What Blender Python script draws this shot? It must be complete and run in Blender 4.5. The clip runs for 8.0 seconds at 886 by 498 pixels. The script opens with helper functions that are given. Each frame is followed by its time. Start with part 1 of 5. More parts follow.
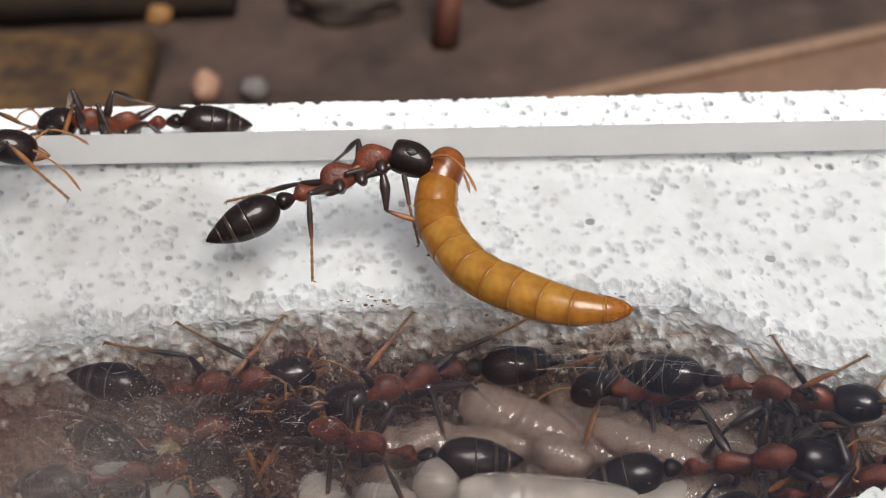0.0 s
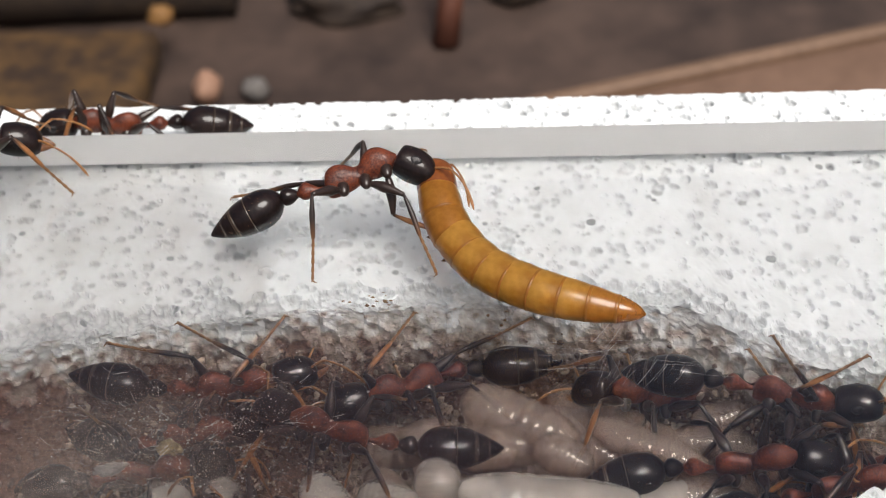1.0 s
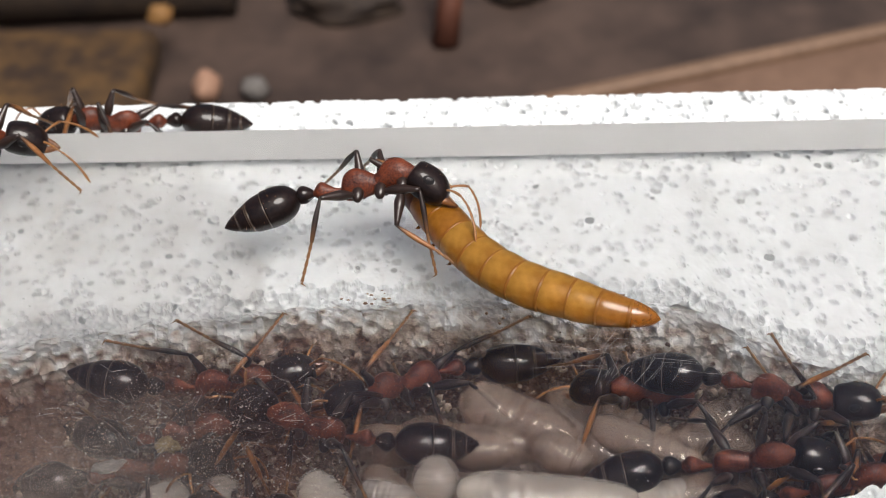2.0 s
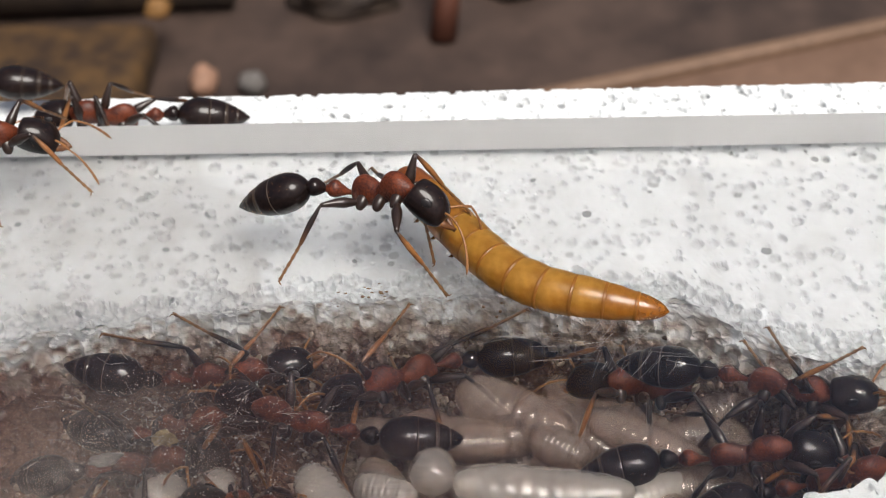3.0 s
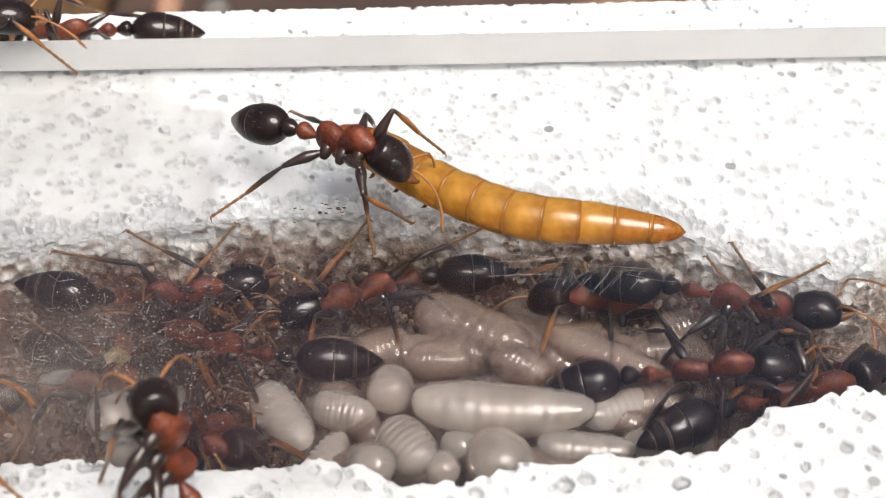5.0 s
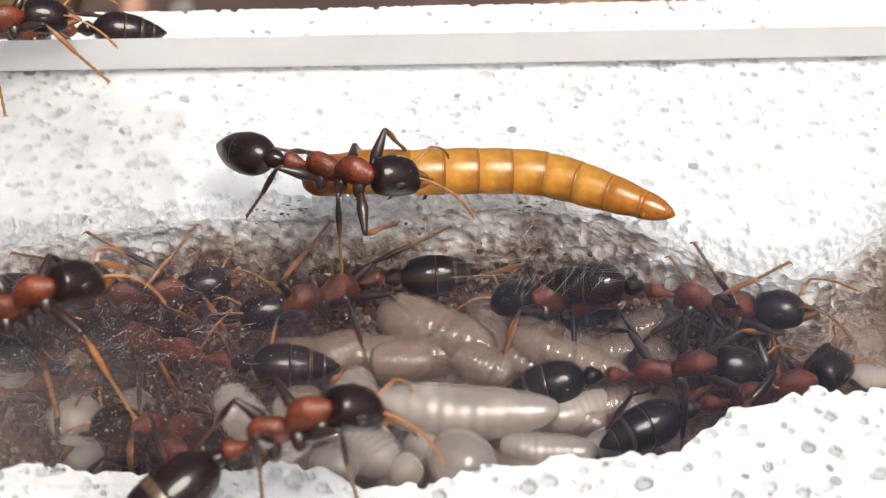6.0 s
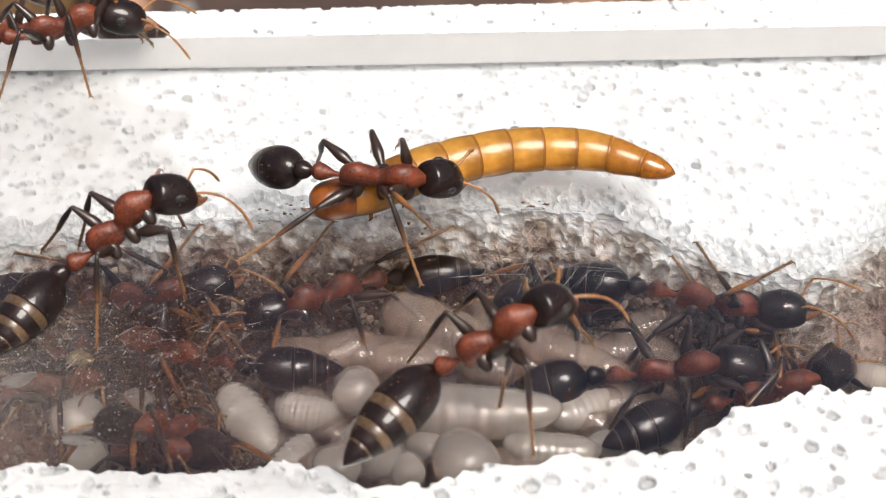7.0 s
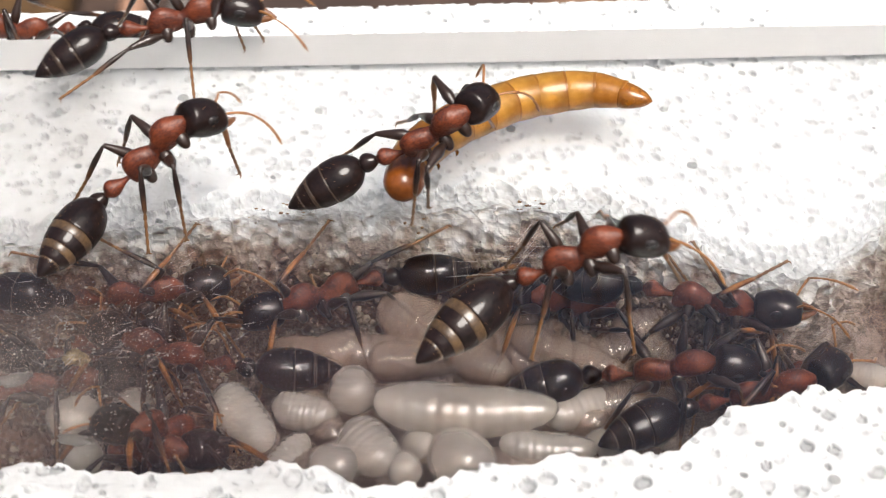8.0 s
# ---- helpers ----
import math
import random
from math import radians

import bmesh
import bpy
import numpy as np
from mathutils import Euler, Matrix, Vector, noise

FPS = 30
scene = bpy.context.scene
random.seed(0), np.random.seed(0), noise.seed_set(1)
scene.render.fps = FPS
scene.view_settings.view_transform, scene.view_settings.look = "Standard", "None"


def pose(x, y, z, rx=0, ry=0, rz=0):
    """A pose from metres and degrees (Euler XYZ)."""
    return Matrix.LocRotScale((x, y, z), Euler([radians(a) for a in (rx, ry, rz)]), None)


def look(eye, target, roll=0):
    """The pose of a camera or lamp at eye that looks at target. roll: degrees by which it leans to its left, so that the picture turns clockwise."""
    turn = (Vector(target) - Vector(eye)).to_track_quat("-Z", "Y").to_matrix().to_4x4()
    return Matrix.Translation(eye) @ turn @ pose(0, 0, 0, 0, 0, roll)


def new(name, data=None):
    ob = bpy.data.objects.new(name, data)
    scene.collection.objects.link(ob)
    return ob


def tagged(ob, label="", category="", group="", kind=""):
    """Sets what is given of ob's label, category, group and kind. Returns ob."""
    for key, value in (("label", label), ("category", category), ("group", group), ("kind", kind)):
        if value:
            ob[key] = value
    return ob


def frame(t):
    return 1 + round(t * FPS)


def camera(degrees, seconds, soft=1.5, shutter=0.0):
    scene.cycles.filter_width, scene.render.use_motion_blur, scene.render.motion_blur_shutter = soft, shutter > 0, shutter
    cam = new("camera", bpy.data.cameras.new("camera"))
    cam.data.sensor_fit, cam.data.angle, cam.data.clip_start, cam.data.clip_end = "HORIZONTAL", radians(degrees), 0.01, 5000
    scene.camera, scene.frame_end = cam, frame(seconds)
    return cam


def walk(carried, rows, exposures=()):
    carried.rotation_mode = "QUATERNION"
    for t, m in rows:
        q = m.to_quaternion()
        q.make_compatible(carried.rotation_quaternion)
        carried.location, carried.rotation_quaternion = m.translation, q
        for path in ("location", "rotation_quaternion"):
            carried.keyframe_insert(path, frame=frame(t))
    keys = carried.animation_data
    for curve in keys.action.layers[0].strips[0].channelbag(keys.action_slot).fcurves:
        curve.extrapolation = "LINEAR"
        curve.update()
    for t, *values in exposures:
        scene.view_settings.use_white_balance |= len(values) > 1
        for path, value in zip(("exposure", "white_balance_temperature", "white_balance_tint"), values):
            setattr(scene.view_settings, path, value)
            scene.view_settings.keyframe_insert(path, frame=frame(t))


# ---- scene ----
# The plan is in millimetres; MM turns it into metres.
MM = 0.001
GLASS = 3.0          # height of the cover plate's top
TOP = -1.0           # height of the concrete's top, under the plate
FLOOR = -5.2         # the brood chamber's floor below the concrete's top

cam = camera(33.0, 8.0, soft=1.05, shutter=0.4)
cam.data.dof.use_dof = True
cam.data.dof.focus_distance = 0.075
cam.data.dof.aperture_fstop = 90.0


def view(x, y, z, pitch, yaw, roll):
    """A pose of the hand-held camera, in millimetres and degrees."""
    return pose(x * MM, y * MM, z * MM, 90 + pitch, roll, yaw)


PATH = [(0, view(-1.00, -48.00, 55.72, -42.40, 1.80, 1.51)),
        (0.5, view(-1.10, -48.00, 55.78, -42.41, 1.80, 1.54)),
        (1, view(-1.00, -48.05, 55.80, -42.40, 1.82, 1.55)),
        (1.5, view(-0.95, -48.10, 55.78, -42.39, 1.86, 1.53)),
        (3, view(-0.92, -48.20, 55.66, -42.58, 1.80, 1.41)),
        (3.5, view(-0.89, -48.20, 55.50, -42.99, 1.74, 1.37)),
        (4, view(-0.79, -48.12, 54.65, -44.27, 1.33, 0.97)),
        (4.2, view(-0.57, -47.99, 54.19, -45.10, 1.03, 0.80)),
        (5.3, view(-0.05, -47.83, 53.75, -44.97, 0.87, 0.70)),
        (5.5, view(0.20, -47.72, 53.65, -44.97, 0.09, 0.08)),
        (6, view(0.00, -47.70, 53.70, -45.00, 0.00, 0.00)),
        (6.5, view(0.07, -47.74, 53.78, -45.05, -0.06, 0.03)),
        (7, view(0.00, -47.74, 53.68, -44.98, 0.06, 0.09)),
        (7.5, view(0.08, -47.70, 53.69, -45.01, -0.03, 0.03)),
        (8, view(0.04, -47.71, 53.78, -45.07, -0.03, 0.02))]
walk(cam, PATH, exposures=[(0.0, 0.28, 6520, 10), (3.6, 0.28, 6520, 10), (4.2, 0.52, 6500, 11), (5.3, 0.76, 6640, 11), (6.6, 0.80, 6640, 11), (8.0, 0.80, 6640, 11)])

# ---- light: soft daylight from above ----
world = bpy.data.worlds.new("world")
scene.world = world
world.use_nodes = True
nt = world.node_tree
sky = nt.nodes.new("ShaderNodeTexSky")
sky.sky_type, sky.sun_disc = "NISHITA", False
sky.sun_elevation, sky.sun_rotation = radians(67), radians(145)
sky.dust_density, sky.ozone_density = 6.0, 0.3
nt.links.new(sky.outputs[0], nt.nodes["Background"].inputs[0])
nt.nodes["Background"].inputs[1].default_value = 0.056
sun = new("sun", bpy.data.lights.new("sun", "SUN"))
sun.data.energy, sun.data.angle, sun.data.color = 3.1, radians(32), (1, 0.97, 0.93)
sun.matrix_world = look((0.05, -0.07, 0.2), (0, 0, 0))


# ---- materials ----
def mat(name, color, rough=0.5, color2=None, scale=800.0, bump=0.0, bump_scale=3000.0, sss=0.0, sss_mm=0.5, coat=0.0, spec=0.5, rough2=None):
    """A surface whose colour wanders between two tones at two scales, with fine relief."""
    m = bpy.data.materials.new(name)
    m.use_nodes = True
    t = m.node_tree
    b = t.nodes["Principled BSDF"]
    b.inputs["Roughness"].default_value = rough
    b.inputs["Coat Weight"].default_value = coat
    b.inputs["Coat Roughness"].default_value = 0.12
    b.inputs["Specular IOR Level"].default_value = spec
    if sss:
        b.inputs["Subsurface Weight"].default_value = sss
        b.inputs["Subsurface Radius"].default_value = (1.0, 0.6, 0.3)
        b.inputs["Subsurface Scale"].default_value = sss_mm * MM
    tc = t.nodes.new("ShaderNodeTexCoord")
    big, fine = t.nodes.new("ShaderNodeTexNoise"), t.nodes.new("ShaderNodeTexNoise")
    big.inputs["Scale"].default_value, fine.inputs["Scale"].default_value = scale, scale * 6
    big.inputs["Detail"].default_value = fine.inputs["Detail"].default_value = 4
    add = t.nodes.new("ShaderNodeMath")
    add.operation = "ADD"
    ramp = t.nodes.new("ShaderNodeMapRange")
    ramp.inputs[1].default_value, ramp.inputs[2].default_value = 0.72, 1.28
    mix = t.nodes.new("ShaderNodeMix")
    mix.data_type = "RGBA"
    mix.inputs["A"].default_value = (*color, 1)
    mix.inputs["B"].default_value = (*(color2 or tuple(c * 0.7 for c in color)), 1)
    for n in (big, fine):
        t.links.new(tc.outputs["Object"], n.inputs["Vector"])
    t.links.new(big.outputs[0], add.inputs[0])
    t.links.new(fine.outputs[0], add.inputs[1])
    t.links.new(add.outputs[0], ramp.inputs[0])
    t.links.new(ramp.outputs[0], mix.inputs["Factor"])
    t.links.new(mix.outputs["Result"], b.inputs["Base Color"])
    if rough2 is not None:
        rr = t.nodes.new("ShaderNodeMapRange")
        rr.inputs[3].default_value, rr.inputs[4].default_value = rough, rough2
        rr.inputs[1].default_value, rr.inputs[2].default_value = 0.35, 0.65
        t.links.new(fine.outputs[0], rr.inputs[0])
        t.links.new(rr.outputs[0], b.inputs["Roughness"])
    if bump:
        n = t.nodes.new("ShaderNodeTexNoise")
        n.inputs["Scale"].default_value, n.inputs["Detail"].default_value = bump_scale, 5
        bp = t.nodes.new("ShaderNodeBump")
        bp.inputs["Strength"].default_value, bp.inputs["Distance"].default_value = bump, 0.05 * MM
        t.links.new(tc.outputs["Object"], n.inputs["Vector"])
        t.links.new(n.outputs[0], bp.inputs["Height"])
        t.links.new(bp.outputs[0], b.inputs["Normal"])
    return m


concrete = mat("aerated_concrete", (0.905, 0.935, 0.945), 0.9, (0.80, 0.825, 0.83), 350, 0.8, 4500)
t = concrete.node_tree      # soil on the chamber's walls, with their downward shade painted in
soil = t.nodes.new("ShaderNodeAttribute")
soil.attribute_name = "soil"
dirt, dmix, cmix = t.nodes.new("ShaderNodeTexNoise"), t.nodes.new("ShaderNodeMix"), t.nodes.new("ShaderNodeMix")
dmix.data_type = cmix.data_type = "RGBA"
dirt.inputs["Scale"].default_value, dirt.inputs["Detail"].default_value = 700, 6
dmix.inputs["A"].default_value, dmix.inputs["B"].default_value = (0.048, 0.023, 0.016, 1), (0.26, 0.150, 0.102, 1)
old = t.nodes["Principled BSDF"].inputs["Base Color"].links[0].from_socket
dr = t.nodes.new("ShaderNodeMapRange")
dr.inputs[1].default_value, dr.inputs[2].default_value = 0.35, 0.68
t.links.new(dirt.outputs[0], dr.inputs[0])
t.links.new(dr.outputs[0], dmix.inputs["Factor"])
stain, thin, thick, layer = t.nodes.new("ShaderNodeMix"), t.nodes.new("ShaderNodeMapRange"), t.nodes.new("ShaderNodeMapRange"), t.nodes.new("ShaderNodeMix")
stain.data_type = layer.data_type = "RGBA"      # a thin grey-beige stain first, dark soil and painted shade further down
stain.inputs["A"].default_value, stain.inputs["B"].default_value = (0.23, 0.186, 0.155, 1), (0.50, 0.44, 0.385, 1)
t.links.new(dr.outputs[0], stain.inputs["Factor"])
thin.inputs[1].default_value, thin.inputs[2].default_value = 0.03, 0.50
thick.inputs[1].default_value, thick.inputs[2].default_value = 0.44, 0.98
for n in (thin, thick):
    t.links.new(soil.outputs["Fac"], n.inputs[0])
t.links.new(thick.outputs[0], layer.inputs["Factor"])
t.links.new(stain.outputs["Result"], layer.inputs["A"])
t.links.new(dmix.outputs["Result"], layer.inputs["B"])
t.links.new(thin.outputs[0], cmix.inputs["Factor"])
# the pores are painted grey for their inner shade and moisture
pore_shade, gmix = t.nodes.new("ShaderNodeAttribute"), t.nodes.new("ShaderNodeMix")
pore_shade.attribute_name, gmix.data_type = "pore_shade", "RGBA"
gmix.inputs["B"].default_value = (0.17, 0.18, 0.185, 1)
spots = t.nodes.new("ShaderNodeTexVoronoi")      # grey spots painted as shaded small pores, each of its own size
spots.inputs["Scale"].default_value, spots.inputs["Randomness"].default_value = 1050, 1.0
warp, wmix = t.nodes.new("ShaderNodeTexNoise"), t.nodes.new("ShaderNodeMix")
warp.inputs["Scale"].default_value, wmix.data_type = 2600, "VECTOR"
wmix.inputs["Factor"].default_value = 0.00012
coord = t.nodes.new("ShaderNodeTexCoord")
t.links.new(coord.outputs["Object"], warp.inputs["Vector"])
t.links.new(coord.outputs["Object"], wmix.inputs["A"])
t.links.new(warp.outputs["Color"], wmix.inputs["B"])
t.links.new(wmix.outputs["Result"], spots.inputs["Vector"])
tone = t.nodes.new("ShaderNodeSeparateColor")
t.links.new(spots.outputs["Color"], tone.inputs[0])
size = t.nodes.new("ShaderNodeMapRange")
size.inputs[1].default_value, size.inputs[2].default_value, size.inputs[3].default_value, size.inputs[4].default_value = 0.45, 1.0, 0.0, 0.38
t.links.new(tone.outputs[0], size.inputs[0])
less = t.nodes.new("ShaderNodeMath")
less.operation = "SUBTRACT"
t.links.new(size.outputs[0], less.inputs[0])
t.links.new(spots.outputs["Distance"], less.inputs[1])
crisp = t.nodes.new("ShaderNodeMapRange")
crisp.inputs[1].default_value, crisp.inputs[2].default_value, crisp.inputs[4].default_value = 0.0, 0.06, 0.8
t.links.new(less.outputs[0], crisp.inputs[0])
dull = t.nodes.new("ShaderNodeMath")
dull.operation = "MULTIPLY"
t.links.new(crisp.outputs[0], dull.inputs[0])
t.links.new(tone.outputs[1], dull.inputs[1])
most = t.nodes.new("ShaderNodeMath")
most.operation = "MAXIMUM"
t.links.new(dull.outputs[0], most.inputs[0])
t.links.new(pore_shade.outputs["Fac"], most.inputs[1])
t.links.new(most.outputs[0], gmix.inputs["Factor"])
damp, wet = t.nodes.new("ShaderNodeAttribute"), t.nodes.new("ShaderNodeMix")      # moist under the plate, dry outside
damp.attribute_name, wet.data_type = "damp", "RGBA"
wet.inputs["B"].default_value = (0.43, 0.42, 0.40, 1)
t.links.new(damp.outputs["Fac"], wet.inputs["Factor"])
t.links.new(old, wet.inputs["A"])
t.links.new(wet.outputs["Result"], gmix.inputs["A"])
t.links.new(gmix.outputs["Result"], cmix.inputs["A"])
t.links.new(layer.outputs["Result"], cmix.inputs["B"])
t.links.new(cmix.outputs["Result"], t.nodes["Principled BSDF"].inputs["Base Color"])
black_shell = mat("black_shell", (0.0065, 0.0045, 0.0045), 0.28, (0.018, 0.0095, 0.008), 900, 0.5, 4200, coat=0.5, spec=0.13, rough2=0.44)
black_shell.node_tree.nodes["Principled BSDF"].inputs["Coat Roughness"].default_value = 0.05
red_shell = mat("red_shell", (0.180, 0.038, 0.011), 0.36, (0.040, 0.009, 0.006), 1500, 1.0, 4200, rough2=0.62)
amber_shell = mat("amber_shell", (0.24, 0.095, 0.03), 0.35, (0.08, 0.03, 0.013), 900, 0.4, 7000)
shin = mat("brown_shin", (0.26, 0.115, 0.040), 0.38, (0.12, 0.050, 0.020), 1100, 0.3, 8000)
dark_leg = mat("dark_leg", (0.016, 0.0095, 0.008), 0.33, (0.030, 0.016, 0.011), 900, 0.3, 8000, coat=0.25)
tan_leg = mat("tan_leg", (0.40, 0.185, 0.062), 0.38, (0.20, 0.085, 0.032), 1200, 0.3, 8000)
foot_m = mat("brown_foot", (0.30, 0.150, 0.060), 0.38, (0.15, 0.072, 0.030), 1200, 0.3, 8000)
eye_m = mat("compound_eye", (0.03, 0.026, 0.026), 0.15, (0.015, 0.013, 0.013), 4000, 0.5, 30000)
hair_band = mat("hair_band", (0.085, 0.054, 0.031), 0.36, (0.026, 0.017, 0.012), 1500, coat=0.4)
gold_band = mat("gold_band", (0.115, 0.068, 0.032), 0.34, (0.034, 0.020, 0.011), 1500, coat=0.4)
amber_tibia = mat("amber_tibia", (0.34, 0.145, 0.044), 0.36, (0.20, 0.078, 0.026), 900, 0.4, 7000)
for m, at0, at1 in ((shin, 1.2, 3.1), (amber_tibia, 0.05, 0.8)):      # black at the knee, amber toward the foot
    t = m.node_tree
    where, split, fade, two = t.nodes.new("ShaderNodeTexCoord"), t.nodes.new("ShaderNodeSeparateXYZ"), t.nodes.new("ShaderNodeMapRange"), t.nodes.new("ShaderNodeMix")
    two.data_type = "RGBA"
    two.inputs["A"].default_value = (0.018, 0.010, 0.008, 1)
    fade.inputs[1].default_value, fade.inputs[2].default_value = at0 * MM, at1 * MM
    base = t.nodes["Principled BSDF"].inputs["Base Color"]
    t.links.new(base.links[0].from_socket, two.inputs["B"])
    t.links.new(where.outputs["Object"], split.inputs[0])
    t.links.new(split.outputs[0], fade.inputs[0])
    t.links.new(fade.outputs[0], two.inputs["Factor"])
    t.links.new(two.outputs["Result"], base)
worm_skin = mat("worm_skin", (0.77, 0.41, 0.07), 0.33, (0.54, 0.225, 0.022), 420, 0.6, 1800, coat=0.28)
worm_ring = mat("worm_ring", (0.50, 0.205, 0.024), 0.34, (0.34, 0.12, 0.013), 500, coat=0.2)
worm_head = mat("worm_head", (0.24, 0.068, 0.010), 0.28, (0.13, 0.034, 0.006), 600, coat=0.4)
worm_horn = mat("worm_horn", (0.52, 0.20, 0.022), 0.24, (0.36, 0.115, 0.010), 400, coat=0.5)
worm_front = mat("worm_front", (0.58, 0.245, 0.030), 0.30, (0.38, 0.135, 0.012), 500, 0.5, 1800, coat=0.35)
brood_skin = mat("brood_skin", (0.96, 0.90, 0.83), 0.26, (0.87, 0.77, 0.67), 300, 0.8, 1700, coat=0.9, spec=0.4)
# tan larva skin, darkened to paint the weaker light at the back
dusky_skin = mat("dusky_larva_skin", (0.69, 0.53, 0.425), 0.26, (0.50, 0.36, 0.28), 300, 0.8, 1700, coat=0.9, spec=0.4)
for m in (brood_skin, dusky_skin):
    m.node_tree.nodes["Principled BSDF"].inputs["Transmission Weight"].default_value = 0.68
    m.node_tree.nodes["Principled BSDF"].inputs["IOR"].default_value = 1.36
    m.node_tree.nodes["Principled BSDF"].inputs["Coat Roughness"].default_value = 0.04
for m in (worm_skin, worm_front, worm_ring, worm_horn):
    m.node_tree.nodes["Principled BSDF"].inputs["Transmission Weight"].default_value = 0.55
    m.node_tree.nodes["Principled BSDF"].inputs["IOR"].default_value = 1.4
crumb_m = mat("crumb", (0.36, 0.27, 0.13), 0.7, (0.18, 0.12, 0.05), 1500, 0.6, 4000)
husk_m = mat("husk", (0.42, 0.41, 0.38), 0.35, (0.24, 0.23, 0.21), 1500, 0.5, 5000)
husk_m.node_tree.nodes["Principled BSDF"].inputs["Transmission Weight"].default_value = 0.6
t = worm_skin.node_tree      # each ring is browner toward its rear rim and blotched by the gut under it
place, along, tint = t.nodes.new("ShaderNodeTexCoord"), t.nodes.new("ShaderNodeSeparateXYZ"), t.nodes.new("ShaderNodeMix")
rear, gut, both, blot = t.nodes.new("ShaderNodeMapRange"), t.nodes.new("ShaderNodeTexNoise"), t.nodes.new("ShaderNodeMath"), t.nodes.new("ShaderNodeMapRange")
for i, v in enumerate((-0.1 * MM, 0.95 * MM, 0.12, 0.7)):
    rear.inputs[i + 1].default_value = v
for i, v in enumerate((0.38, 0.62, 0.1, 1.0)):
    blot.inputs[i + 1].default_value = v
gut.inputs["Scale"].default_value, gut.inputs["Detail"].default_value = 900, 5
tint.data_type, both.operation = "RGBA", "MULTIPLY"
tint.inputs["B"].default_value = (0.24, 0.075, 0.006, 1)
base = t.nodes["Principled BSDF"].inputs["Base Color"]
t.links.new(base.links[0].from_socket, tint.inputs["A"])
t.links.new(place.outputs["Object"], along.inputs[0])
t.links.new(place.outputs["Object"], gut.inputs["Vector"])
t.links.new(along.outputs[0], rear.inputs[0])
t.links.new(gut.outputs[0], blot.inputs[0])
t.links.new(rear.outputs[0], both.inputs[0])
t.links.new(blot.outputs[0], both.inputs[1])
t.links.new(both.outputs[0], tint.inputs["Factor"])
t.links.new(tint.outputs["Result"], base)
soil_m = mat("soil_grains", (0.055, 0.029, 0.022), 0.75, (0.19, 0.118, 0.085), 260, 0.5, 4000)
tan_dirt = mat("tan_dirt", (0.32, 0.20, 0.10), 0.8, (0.16, 0.09, 0.05), 1500, 0.6, 4000)
t = soil_m.node_tree      # every grain has a tone of its own, a few are pale
grain, tone, pale = t.nodes.new("ShaderNodeNewGeometry"), t.nodes.new("ShaderNodeMath"), t.nodes.new("ShaderNodeMix")
tone.operation, pale.data_type = "POWER", "RGBA"
tone.inputs[1].default_value = 3.5
pale.inputs["B"].default_value = (0.44, 0.35, 0.27, 1)
base = t.nodes["Principled BSDF"].inputs["Base Color"]
t.links.new(base.links[0].from_socket, pale.inputs["A"])
t.links.new(grain.outputs["Random Per Island"], tone.inputs[0])
t.links.new(tone.outputs[0], pale.inputs["Factor"])
t.links.new(pale.outputs["Result"], base)
bark = mat("mauve_bark", (0.082, 0.051, 0.038), 0.8, (0.028, 0.016, 0.012), 22, 0.5, 300)
ochre = mat("ochre_wood", (0.140, 0.072, 0.019), 0.75, (0.024, 0.011, 0.004), 40, 0.4, 300)
plank_m = mat("plank_wood", (0.199, 0.118, 0.079), 0.6, (0.141, 0.081, 0.052), 60, 0.3, 300)
plank_edge = mat("plank_edge", (0.215, 0.130, 0.082), 0.6, (0.150, 0.090, 0.056), 80)
dark_wood = mat("dark_wood", (0.015, 0.008, 0.006), 0.8, (0.041, 0.024, 0.013), 50)
pink_stone = mat("pink_stone", (0.36, 0.205, 0.135), 0.7, (0.28, 0.155, 0.10), 200)
grey_stone = mat("grey_stone", (0.15, 0.135, 0.125), 0.7, (0.11, 0.10, 0.09), 200)
gold_stone = mat("gold_stone", (0.25, 0.125, 0.035), 0.7, (0.17, 0.08, 0.022), 200)
rust_m = mat("rust_twig", (0.108, 0.031, 0.012), 0.7, (0.062, 0.017, 0.008), 200)

# clear acrylic with a dull film of smears on it
acrylic = bpy.data.materials.new("clear_acrylic")
acrylic.use_nodes = True
t = acrylic.node_tree
gb = t.nodes["Principled BSDF"]
gb.inputs["Base Color"].default_value = (1, 1, 1, 1)
gb.inputs["Roughness"].default_value = 0.0
gb.inputs["Transmission Weight"].default_value, gb.inputs["IOR"].default_value = 1.0, 1.49
film = t.nodes.new("ShaderNodeBsdfDiffuse")
pale_end, shade = t.nodes.new("ShaderNodeMapRange"), t.nodes.new("ShaderNodeMix")      # brown smears, whitish dust toward the front
pale_end.inputs[1].default_value, pale_end.inputs[2].default_value, shade.data_type = 0.0075, 0.002, "RGBA"
shade.inputs["A"].default_value, shade.inputs["B"].default_value = (0.095, 0.052, 0.042, 1), (0.44, 0.365, 0.32, 1)
corner = t.nodes.new("ShaderNodeVectorMath")
corner.operation, corner.inputs[1].default_value = "DISTANCE", (-0.0195, -0.0065, 0.003)
tc = t.nodes.new("ShaderNodeTexCoord")
sep = t.nodes.new("ShaderNodeSeparateXYZ")
smear, streak = t.nodes.new("ShaderNodeTexNoise"), t.nodes.new("ShaderNodeTexNoise")
stretch = t.nodes.new("ShaderNodeMapping")
stretch.inputs["Rotation"].default_value = (0, 0, radians(-58))
stretch.inputs["Scale"].default_value = (1500, 9000, 1500)
smear.inputs["Scale"].default_value, smear.inputs["Detail"].default_value = 160, 3
streak.inputs["Scale"].default_value, streak.inputs["Detail"].default_value = 1.0, 2
